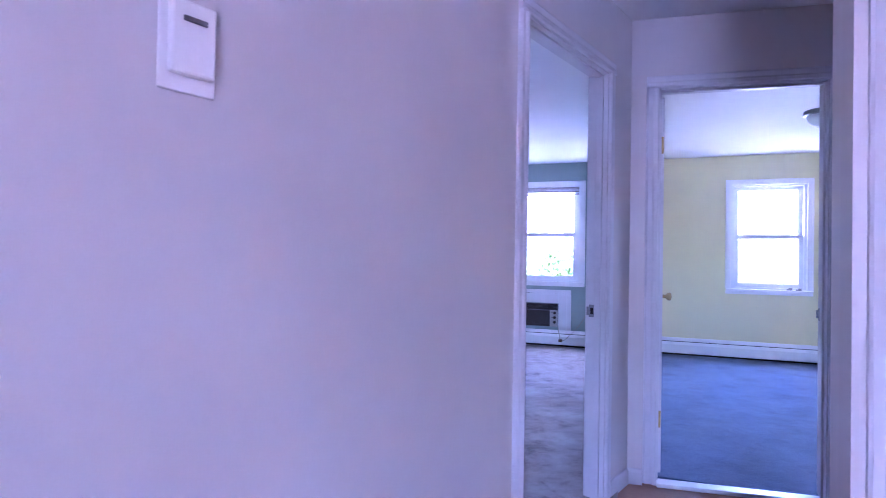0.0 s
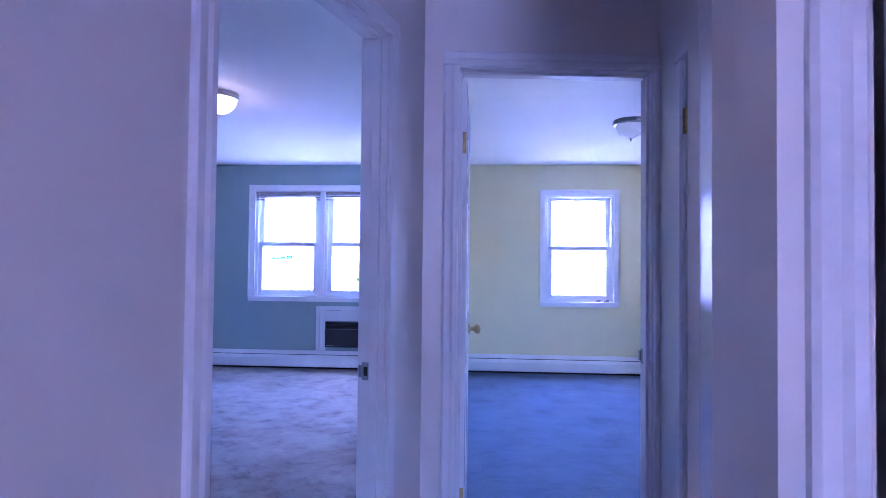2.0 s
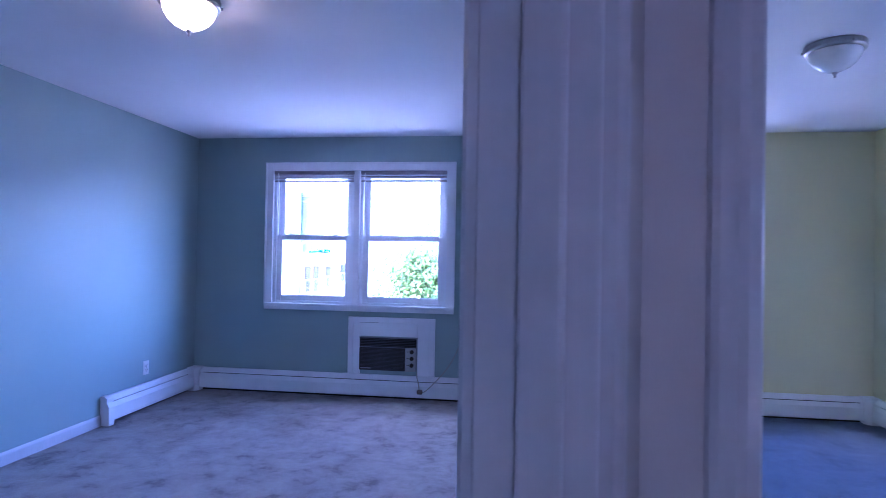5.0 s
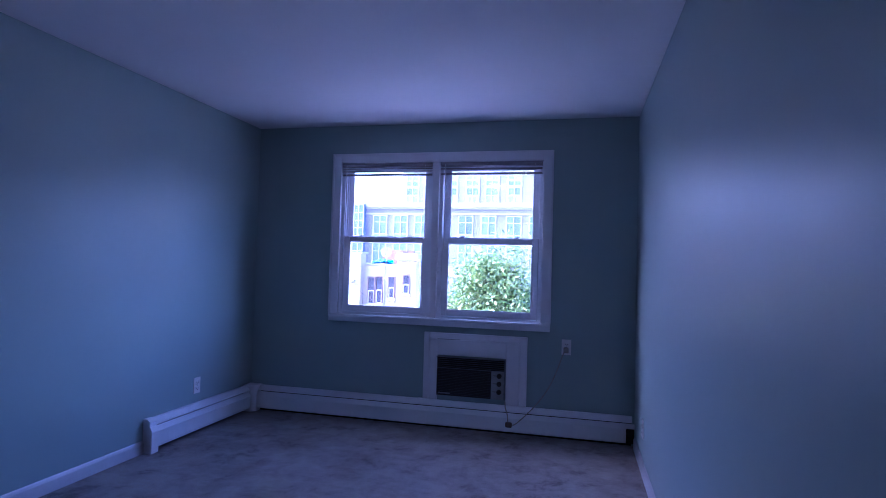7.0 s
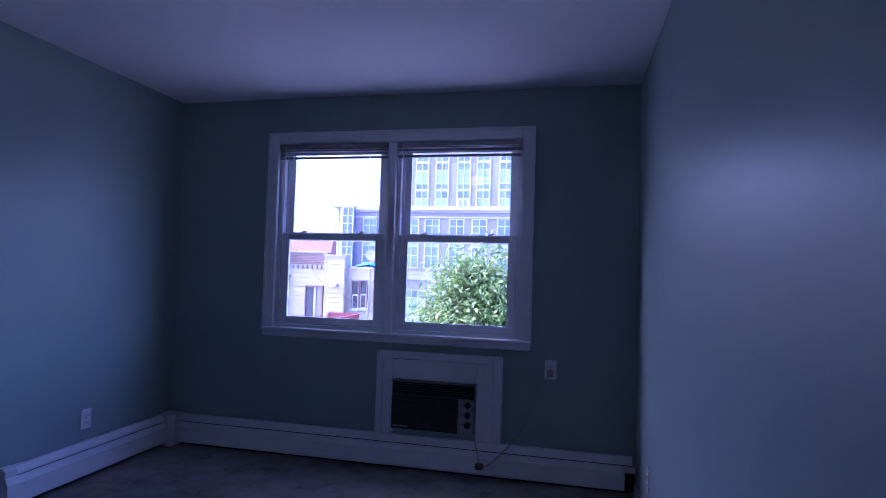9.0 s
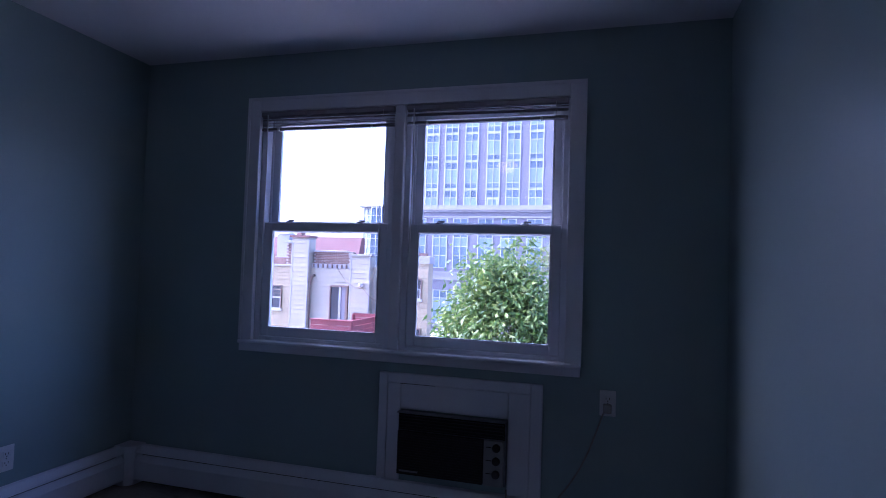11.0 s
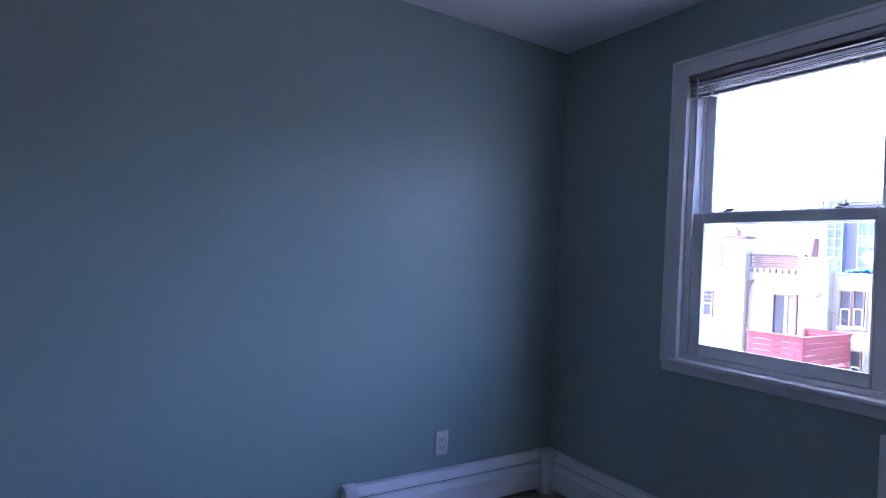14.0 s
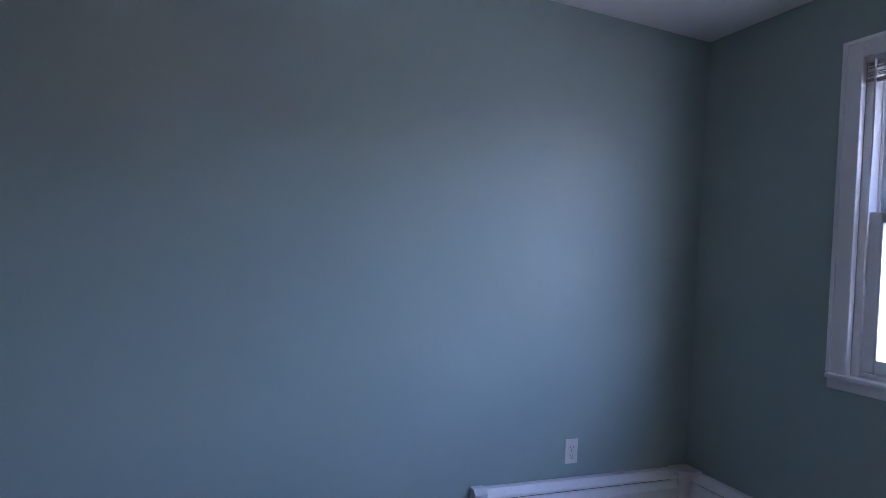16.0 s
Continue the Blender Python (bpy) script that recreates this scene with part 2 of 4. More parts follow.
# ---- mesh helpers ----
def box(bm, x0, x1, y0, y1, z0, z1, bevel=0.0, m=None):
    v = [bm.verts.new((x, y, z)) for x in (x0, x1) for y in (y0, y1) for z in (z0, z1)]
    f = [bm.faces.new([v[i] for i in q]) for q in ((0, 1, 3, 2), (4, 6, 7, 5), (0, 4, 5, 1), (2, 3, 7, 6), (0, 2, 6, 4), (1, 5, 7, 3))]
    if bevel:
        edges = list({e for q in f for e in q.edges})
        r = bmesh.ops.bevel(bm, geom=edges, offset=bevel, segments=2, profile=0.5, affect='EDGES')
        v = list({w for q in r["faces"] for w in q.verts} | {w for w in v if w.is_valid})
    if m is not None:
        for w in v:
            w.co = m @ w.co
    return v


def boxes(*specs, bevel=0.0):
    bm = bmesh.new()
    for s in specs:
        box(bm, *s, bevel=bevel)
    return bm


def lathe(profile, seg=32, m=None):
    """Turn (radius, z) pairs round the z axis."""
    bm = bmesh.new()
    rings = []
    for r, z in profile:
        if r < 1e-5:
            rings.append([bm.verts.new((0, 0, z))])
        else:
            rings.append([bm.verts.new((r * math.cos(6.28318 * i / seg), r * math.sin(6.28318 * i / seg), z)) for i in range(seg)])
    for a, b in zip(rings, rings[1:]):
        for i in range(seg):
            j = (i + 1) % seg
            q = [a[i % len(a)], a[j % len(a)], b[j % len(b)], b[i % len(b)]]
            q = list(dict.fromkeys(q))
            if len(q) > 2:
                bm.faces.new(q)
    bmesh.ops.recalc_face_normals(bm, faces=bm.faces)
    for f in bm.faces:
        f.smooth = True
    if m is not None:
        bm.transform(m)
    return bm


def tube(points, r, seg=8):
    """A round tube along points; r is one radius or one for each point."""
    bm = bmesh.new()
    pts = [Vector(p) for p in points]
    rs = r if isinstance(r, (list, tuple)) else [r] * len(pts)
    rings = []
    for i, p in enumerate(pts):
        d = (pts[min(i + 1, len(pts) - 1)] - pts[max(i - 1, 0)]).normalized()
        q = d.to_track_quat('Z', 'Y')
        rings.append([bm.verts.new(p + q @ Vector((rs[i] * math.cos(6.28318 * k / seg), rs[i] * math.sin(6.28318 * k / seg), 0))) for k in range(seg)])
    for a, b in zip(rings, rings[1:]):
        for k in range(seg):
            bm.faces.new((a[k], a[(k + 1) % seg], b[(k + 1) % seg], b[k])).smooth = True
    bm.faces.new(rings[0][::-1])
    bm.faces.new(rings[-1])
    return bm


def extrude_profile(profile, a, b, m=None):
    """Sweep a closed (u, v) profile along x from a to b: u becomes y, v becomes z."""
    bm = bmesh.new()
    ra = [bm.verts.new((a, u, v)) for u, v in profile]
    rb = [bm.verts.new((b, u, v)) for u, v in profile]
    n = len(profile)
    for i in range(n):
        bm.faces.new((ra[i], ra[(i + 1) % n], rb[(i + 1) % n], rb[i]))
    bm.faces.new(ra[::-1])
    bm.faces.new(rb)
    bmesh.ops.recalc_face_normals(bm, faces=bm.faces)
    if m is not None:
        bm.transform(m)
    return bm


def mesh_object(name, bm, mat):
    me = bpy.data.meshes.new(name)
    bm.normal_update()
    bm.to_mesh(me)
    bm.free()
    for q in (mat if isinstance(mat, (list, tuple)) else [mat]):
        me.materials.append(q)
    return new(name, me)


def part(name, bm, mat, parent, label=""):
    ob = mesh_object(name, bm, mat)
    ob.parent = parent
    return tagged(ob, label)


def piece(name, mesh, parent, m):
    ob = new(name, mesh)
    ob.parent = parent
    ob.matrix_basis = m
    return ob


def thing(name, label, category, m=None, group="", kind=""):
    ob = new(name)
    ob.empty_display_size = 0.1
    if m is not None:
        ob.matrix_world = m
    return tagged(ob, label, category, group, kind)


def structure(name, bm, mat, label, category="wall"):
    return tagged(mesh_object(name, bm, mat), label, category, "", "structure")


def along(p, q):
    """Pose whose x axis runs from p to q on the plan; y points to the left of that."""
    return pose(p[0], p[1], 0, 0, 0, math.degrees(math.atan2(q[1] - p[1], q[0] - p[0])))


def wall(name, p, q, depth, mat, label, holes=(), z0=0.0, z1=CEIL, ext=(0, 0)):
    """A wall whose face runs from p to q, with its body depth to the left of that way; holes: (s0, s1, z0, z1)."""
    w = math.dist(p, q)
    bm = bmesh.new()
    s = -ext[0]
    for a, b, h0, h1 in sorted(holes):
        box(bm, s, a, 0, depth, z0, z1)
        if h0 > z0:
            box(bm, a, b, 0, depth, z0, h0)
        if h1 < z1:
            box(bm, a, b, 0, depth, h1, z1)
        s = b
    box(bm, s, w + ext[1], 0, depth, z0, z1)
    bm.transform(along(p, q))
    return structure(name, bm, mat, label)


# ---- floors, ceilings ----
structure("floor_blue_room", boxes((-4.75, -1.45, 1.35, 7.55, -0.14, 0.0)), M_BEIGE_CARPET, "worn taupe cut-pile carpet with brushed patches", "carpet")
structure("floor_yellow_room", boxes((-1.447, 1.5, 3.2, 7.55, -0.14, 0.002)), M_BLUE_CARPET, "plain blue cut-pile carpet", "carpet")
hall_floor = structure("floor_hall", boxes((-3.4, 1.75, -3.6, 3.19, -0.14, -0.012)), M_WOOD, "reddish oak strip floor in the hall", "floor")
structure("ceiling_blue_room", boxes((-4.75, -1.47, 1.35, 7.55, CEIL, CEIL + 0.12)), M_CEIL, "smooth white painted ceiling", "ceiling")
structure("ceiling_yellow_room", boxes((-1.468, 1.5, 3.2, 7.55, CEIL, CEIL + 0.12)), M_CEIL, "smooth white painted ceiling", "ceiling")
structure("ceiling_hall", boxes((-3.4, 1.75, -3.6, 3.198, CEIL - 0.004, CEIL + 0.12)), M_CEIL, "smooth white painted ceiling", "ceiling")

# ---- walls ----
# diagonal wall between hall and blue room: hall face from D0 to D1
U = Vector((0.295, 0.9555))
NL = Vector((-0.9555, 0.295))
DJ = Vector((-1.742, 2.02))
D0, D1 = DJ - U * 4.0, DJ + U * 1.10
DOOR_S = (4.0, 4.76)
HALF = 0.055
HALF_D = 0.043
wall("wall_hall_diagonal", D0, D1, HALF_D - 0.001, M_HALL, "off-white painted hall wall beside the bedroom door", [(DOOR_S[0] - 0.02, DOOR_S[1] + 0.045, -0.05, 2.05)], ext=(0, 0.012))
c0, c1 = DJ - U * 0.58 + NL * HALF_D, DJ + U * 1.17 + NL * HALF_D
wall("wall_blue_diagonal", c0, c1, HALF_D, M_BLUE, "teal painted bedroom wall round the door", [(0.56, 1.385, -0.05, 2.05)], ext=(0.0, 0.0))
wall("wall_blue_right", (BX1, WINY + 0.1), (BX1, 3.13), 0.055, M_BLUE, "plain teal painted bedroom wall")
wall("wall_blue_window", (BX0, WINY), (BX1, WINY), 0.16, M_BLUE, "teal painted outside wall with a double window",
     [(-3.850 - BX0, -2.182 - BX0, 0.846, 2.092)], ext=(0.13, 0.05))
wall("wall_blue_left", (BX0, BY0 - 0.1), (BX0, WINY), 0.12, M_BLUE, "plain teal painted bedroom wall", ext=(0.03, 0))
wall("wall_blue_back", (-1.975, BY0), (BX0, BY0), 0.12, M_BLUE, "plain teal painted bedroom wall")
# end wall of the hall with the door to the yellow room
E0, E1 = Vector((-1.415, 3.080)), Vector((-0.40, 3.181))
EV = (E1 - E0).normalized()
wall("wall_hall_end", E0, E1, HALF - 0.001, M_HALL, "off-white painted hall wall over the door", [(0.124, 0.926, -0.05, 2.05)], ext=(0.03, 0.06))
EN = Vector((-EV.y, EV.x))
f0 = E0 + EN * HALF
wall("wall_yellow_door", f0, f0 + EV * 2.82, HALF, M_YELLOW, "pale yellow painted bedroom wall round the door", [(0.124, 0.926, -0.05, 2.05)], ext=(0.05, 0.05))
wall("wall_yellow_left", (YX0, 3.13), (YX0, WINY), 0.055, M_YELLOW, "plain pale yellow bedroom wall")
# the hole is added out of view, to let more sky light in
wall("wall_yellow_right", (YX1, WINY + 0.1), (YX1, 3.1), 0.12, M_YELLOW, "pale yellow bedroom wall with an unseen opening added for daylight", [(2.30, 2.70, 1.00, 1.80)])
wall("wall_yellow_window", (YX0 - 0.055, WINY), (YX1, WINY), 0.16, M_YELLOW, "pale yellow painted outside wall with a window",
     [(-0.428 - YX0 + 0.055, 0.362 - YX0 + 0.055, 0.826, 2.062)], ext=(0, 0.12))
# right side of the hall
wall("wall_hall_right", (-0.484, 3.22), (-0.484, 2.0), 0.11, M_HALL, "off-white painted hall wall with a panelled door", [(0.32, 1.05, -0.05, 2.0)])
wall("wall_hall_return", (-0.484, 2.0), (-0.78, 2.0), -0.06, M_HALL, "short off-white return of the hall wall", ext=(0.11, 0))
wall("wall_hall_glossy", (-0.78, 2.0), (-0.864, 1.737), 0.07, M_GLOSS, "short diagonal hall wall in glossy white enamel")
wall("wall_hall_stub", (-0.864, 1.737), (-0.872, 1.545), 0.10, M_HALL, "off-white end of a hall wall beside the closet")
wall("wall_closet_front", (-0.872, 1.545), (1.65, 1.545), 0.09, M_HALL, "off-white wall with a white closet door", [(0.076, 0.90, -0.05, 2.05)])
wall("wall_living_right", (1.62, 3.5), (1.62, -3.5), 0.12, M_HALL, "plain off-white wall")
wall("wall_living_back", (1.7, -3.45), (-3.3, -3.45), 0.12, M_HALL, "plain off-white wall with a window", [(1.6, 2.5, 0.8, 2.0)])
wall("wall_living_left", (-3.0, -3.5), (-3.0, -1.6), 0.12, M_HALL, "plain off-white wall")

# daylight of the unseen front window behind the walk
front = new("front_window_daylight", bpy.data.lights.new("front_window_daylight", 'AREA'))
front.data.shape, front.data.size, front.data.size_y = 'RECTANGLE', 0.88, 1.18
front.data.energy, front.data.color = 0.72, (0.97, 0.95, 0.97)
front.matrix_world = look((-0.35, -3.47, 1.4), (-0.35, 0.0, 1.4))

# ---- door frames ----
CASING = [(0, 0), (-0.012, 0.0), (-0.018, 0.006), (-0.018, 0.020), (-0.013, 0.030), (-0.015, 0.052), (-0.010, 0.060), (0, 0.062)]


def casing_run(bm, m, a, b, flip=False):
    """A moulded casing strip along x from a to b; v grows away from the opening."""
    prof = [(u, -v) for u, v in CASING] if flip else CASING
    s = extrude_profile(prof, a, b, m)
    me = bpy.data.meshes.new("tmp")
    s.to_mesh(me)
    s.free()
    bm.from_mesh(me)
    bpy.data.meshes.remove(me)


def door_frame(name, label, m, w, h, depth, casing_hall=True, casing_room=True, stop=None):
    """Jamb lining and casings round an opening from x = 0 to w in the wall plane y = 0 (hall face) to depth."""
    t = thing(name, label, "door frame", m, kind="structure")
    for x0, x1 in ((-0.02, 0.0), (w, w + 0.02)):
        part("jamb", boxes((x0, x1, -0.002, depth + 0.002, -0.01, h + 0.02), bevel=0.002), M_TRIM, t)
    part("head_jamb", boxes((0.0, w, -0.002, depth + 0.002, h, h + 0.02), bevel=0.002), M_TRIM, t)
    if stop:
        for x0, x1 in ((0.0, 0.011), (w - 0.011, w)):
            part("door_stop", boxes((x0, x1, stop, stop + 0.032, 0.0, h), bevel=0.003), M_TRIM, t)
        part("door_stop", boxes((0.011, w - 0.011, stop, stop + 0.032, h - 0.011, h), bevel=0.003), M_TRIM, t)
    for on, y, s in ((casing_hall, 0.0, 1), (casing_room, depth, -1)):
        if not on:
            continue
        flipy = Matrix.Translation((0, y, 0)) @ Matrix.Diagonal((1, s, 1, 1))
        for side in (0, 1):
            bm = bmesh.new()
            # run upright: local x becomes z, v becomes outwards
            out = -1 if side == 0 else 1
            x_at = -0.006 if side == 0 else w + 0.006
            mm = flipy @ Matrix(((0, 0, out, x_at), (0, 1, 0, 0), (1, 0, 0, 0), (0, 0, 0, 1)))
            casing_run(bm, mm, 0.0, h + 0.006)
            bmesh.ops.recalc_face_normals(bm, faces=bm.faces)
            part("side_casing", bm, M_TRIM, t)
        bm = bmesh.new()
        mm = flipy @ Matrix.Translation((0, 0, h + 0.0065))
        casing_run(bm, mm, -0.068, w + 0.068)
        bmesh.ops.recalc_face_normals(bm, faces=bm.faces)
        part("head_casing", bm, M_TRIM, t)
    return t


def hinge(parent, m, painted=False):
    """Butt hinge: two leaves and a five-knuckle barrel."""
    bm = boxes((-0.034, -0.004, -0.0015, 0.0015, -0.045, 0.045), (0.004, 0.034, -0.0015, 0.0015, -0.045, 0.045))
    for i in range(5):
        z = -0.045 + i * 0.018
        b = lathe([(0, z), (0.006, z), (0.006, z + 0.017), (0, z + 0.017)], 10)
        me = bpy.data.meshes.new("tmp")
        b.to_mesh(me)
        b.free()
        bm.from_mesh(me)
        bpy.data.meshes.remove(me)
    bm.transform(m)
    return part("hinge", bm, M_BRASS, parent, "tarnished brass butt hinge")


# blue room door frame on the diagonal wall
m_diag = along(DJ, DJ + U)
fr = door_frame("door_1", "white painted door frame with moulded casing, standing open", m_diag, 0.785, 2.03, 0.086, stop=0.02)
bm = boxes((0.7825, 0.7855, 0.054, 0.080, 0.865, 0.925), (0.777, 0.7858, 0.078, 0.090, 0.875, 0.915))
plate = part("strike_plate", bm, M_STEEL, fr, "dull steel strike plate")
part("latch_hole", boxes((0.7815, 0.7845, 0.059, 0.073, 0.880, 0.910)), M_DARK, plate)

# yellow room door frame and its open leaf
m_end = along(E0 + EV * 0.144, E1)
fr = door_frame("door_2", "white painted door frame with moulded casing at the hall's end", m_end, 0.762, 2.03, 0.11, stop=0.03)
for z in (1.765, 0.295):
    bm = boxes((0.0, 0.002, 0.070, 0.108, z - 0.045, z + 0.045))
    part("hinge_leaf", bm, M_BRASS, fr, "tarnished brass hinge leaf")
bm = boxes((0.759, 0.7625, 0.072, 0.100, 0.86, 0.92), (0.754, 0.7628, 0.098, 0.113, 0.87, 0.91))
part("strike_plate", bm, M_STEEL, fr, "dull steel strike plate")
tagged(structure("threshold", boxes((0.0, 0.762, -0.02, 0.055, -0.012, 0.010), bevel=0.004), M_PLASTIC, "pale metal strip between wood and carpet", "threshold")).matrix_world = m_end


def panel_door_bm(w, h, t, cols, rows):
    """A moulded door leaf, x 0..w, y 0..t, with raised panels on both faces."""
    bm = boxes((0, w, 0.006, t - 0.006, 0, h))
    xs = [0.0] + [v for c in cols for v in c] + [w]
    zs = [0.0] + [v for r in rows for v in r] + [h]
    for y0, y1, s in ((0.0, 0.0065, 1), (t - 0.0065, t, -1)):
        # stiles and rails
        for i in range(0, len(xs), 2):
            box(bm, xs[i], xs[i + 1], y0, y1, 0, h)
        for c in cols:
            for i in range(0, len(zs), 2):
                box(bm, c[0], c[1], y0, y1, zs[i], zs[i + 1])
            for r in rows:
                # sloped moulding and raised field
                yo, yi, yf = (y0, y1, y0 + 0.0015) if s > 0 else (y1, y0, y1 - 0.0015)
                ring = []
                for k, y in ((0.0, yo), (0.014, yi), (0.026, yi), (0.050, yf)):
                    ring.append([bm.verts.new((x, y, z)) for x, z in ((c[0] + k, r[0] + k), (c[1] - k, r[0] + k), (c[1] - k, r[1] - k), (c[0] + k, r[1] - k))])
                for a, b in zip(ring, ring[1:]):
                    for q in range(4):
                        bm.faces.new((a[q], a[(q + 1) % 4], b[(q + 1) % 4], b[q]))
                bm.faces.new(ring[-1])
    bmesh.ops.recalc_face_normals(bm, faces=bm.faces)
    return bm


def knob(parent, m):
    k = part("door_knob", lathe([(0.0, 0.0), (0.030, 0.0), (0.030, 0.006), (0.012, 0.010), (0.011, 0.028), (0.022, 0.036), (0.027, 0.048), (0.024, 0.060), (0.0, 0.066)], 20, m), M_BRASS, parent, "worn brass door knob")
    return k


COLS = [(0.145, 0.285), (0.405, 0.545)]
ROWS = [(0.20, 0.79), (0.995, 1.535), (1.648, 1.835)]
# leaf of the yellow room, open along the room's left side
leaf_m = m_end @ pose(0.036, 0.135, 0.012, 0, 0, 84)
dl = thing("open_door", "white six-panel door standing open beside the frame", "door", leaf_m)
part("leaf", panel_door_bm(0.745, 2.01, 0.035, [(0.11, 0.31), (0.43, 0.63)], ROWS), M_DOOR, dl)
knob(dl, pose(0.69, 0.0, 0.90, 90))
knob(dl, pose(0.69, 0.035, 0.90, -90))
for z in (1.753, 0.283):
    part("hinge", boxes((-0.0018, 0.0, 0.002, 0.033, z - 0.045, z + 0.045)), M_BRASS, dl, "tarnished brass hinge leaf")
# closed six-panel closet door on the hall's right side
m_right = pose(-0.484, 2.885, 0, 0, 0, -90)
fr = door_frame("door_3", "white painted frame round a six-panel closet door", m_right, 0.70, 1.975, 0.11, casing_room=False)
dl = thing("closet_door", "closed white six-panel door with a glossy finish", "door", m_right @ pose(0.003, 0.004, 0.012))
part("leaf", panel_door_bm(0.694, 1.958, 0.035, COLS, ROWS), M_DOOR, dl)
for z in (1.765, 0.25):
    hinge(dl, pose(-0.003, -0.007, z - 0.012))
knob(dl, pose(0.635, 0.0, 0.90, 90))
# closet door that faces the front room
m_front = pose(-0.776, 1.545, 0)
fr = door_frame("door_4", "white painted frame round a plain closet door", m_front, 0.784, 2.03, 0.09, casing_room=False)
dl = thing("slab_door", "plain white slab door, shut but for a gap", "door", m_front @ pose(0.032, -0.012, 0.012, 0, 0, -1.5))
part("leaf", boxes((0, 0.745, 0.0, 0.035, 0, 2.005), bevel=0.002), M_DOOR, dl)
for z in (1.75, 0.25):
    hinge(dl, pose(-0.014, -0.008, z))
structure("wall_closet_inside", boxes((-0.77, 0.3, 1.70, 1.735, 0.0, CEIL)), M_HALL, "closet's dim beige inner wall")


# ---- windows ----
def sash(t, x0, x1, z0, z1, y, d, stile=0.045, rail_low=0.05, rail_top=0.04):
    s = part("sash", boxes((x0, x0 + stile, y, y + d, z0, z1), (x1 - stile, x1, y, y + d, z0, z1),
                           (x0 + stile, x1 - stile, y, y + d, z0, z0 + rail_low), (x0 + stile, x1 - stile, y, y + d, z1 - rail_top, z1), bevel=0.004), M_VINYL, t, "white vinyl sash")
    g = part("pane", boxes((x0 + stile - 0.004, x1 - stile + 0.004, y + d * 0.45, y + d * 0.45 + 0.004, z0 + rail_low - 0.004, z1 - rail_top + 0.004)), M_GLASS, s, "clear window glass")
    g.visible_shadow = False
    part("glazing_bead", boxes((x0 + stile, x0 + stile + 0.007, y - 0.002, y + 0.01, z0 + rail_low, z1 - rail_top), (x1 - stile - 0.007, x1 - stile, y - 0.002, y + 0.01, z0 + rail_low, z1 - rail_top),
                               (x0 + stile, x1 - stile, y - 0.0025, y + 0.01, z0 + rail_low, z0 + rail_low + 0.007)), M_VINYL, s)
    return s


def window_unit(t, x0, x1, z0, z1, zm):
    """A double-hung unit: track frame, outer upper sash, inner lower sash with two locks."""
    y = WINY
    part("track_frame", boxes((x0, x0 + 0.030, y + 0.012, y + 0.125, z0, z1), (x1 - 0.030, x1, y + 0.012, y + 0.125, z0, z1),
                              (x0 + 0.030, x1 - 0.030, y + 0.012, y + 0.125, z1 - 0.02, z1), (x0 + 0.030, x1 - 0.030, y + 0.012, y + 0.125, z0, z0 + 0.02),
                              (x0 + 0.030, x0 + 0.042, y + 0.062, y + 0.070, z0 + 0.02, z1 - 0.02), (x1 - 0.042, x1 - 0.030, y + 0.062, y + 0.070, z0 + 0.02, z1 - 0.02), bevel=0.003), M_VINYL, t, "white vinyl sash tracks")
    sash(t, x0 + 0.031, x1 - 0.031, zm - 0.02, z1 - 0.022, y + 0.074, 0.034)
    low = sash(t, x0 + 0.031, x1 - 0.031, z0 + 0.021, zm + 0.028, y + 0.022, 0.036, rail_low=0.045, rail_top=0.045)
    for k in (0.22, 0.75):
        cx = x0 + (x1 - x0) * k
        lk = lathe([(0, 0), (0.020, 0), (0.020, 0.007), (0.012, 0.012), (0, 0.013)], 16, pose(cx, y + 0.045, zm + 0.028))
        part("sash_lock", lk, M_STEEL, low, "small grey cam lock")
        part("lock_lever", boxes((cx - 0.006, cx + 0.030, y + 0.034, y + 0.044, zm + 0.036, zm + 0.046), bevel=0.003), M_STEEL, low)


def window_trim(t, x0, x1, z0, z1, w=0.062):
    """Flat casing with an outer back band, a stool with horns and an apron."""
    y = WINY
    for a, b in ((x0 - w, x0), (x1, x1 + w)):
        part("side_trim", boxes((a, b, y - 0.016, y + 0.012, z0, z1 + w), bevel=0.003), M_WTRIM, t)
    part("head_trim", boxes((x0, x1, y - 0.0155, y + 0.012, z1, z1 + w), bevel=0.003), M_WTRIM, t)
    part("back_band", boxes((x0 - w - 0.004, x0 - w + 0.012, y - 0.022, y + 0.002, z0, z1 + w + 0.004), (x1 + w - 0.012, x1 + w + 0.004, y - 0.022, y + 0.002, z0, z1 + w + 0.004),
                            (x0 - w + 0.012, x1 + w - 0.012, y - 0.022, y + 0.002, z1 + w - 0.012, z1 + w + 0.004), bevel=0.002), M_WTRIM, t)
    part("window_sill", boxes((x0 - w + 0.006, x1 + w + 0.002, y - 0.042, y + 0.03, z0 - 0.018, z0 + 0.001), bevel=0.005), M_WTRIM, t, "white painted stool with rounded nose")
    part("apron", boxes((x0 - w, x1 + w, y - 0.016, y + 0.002, z0 - 0.06, z0 - 0.0185), bevel=0.003), M_WTRIM, t)


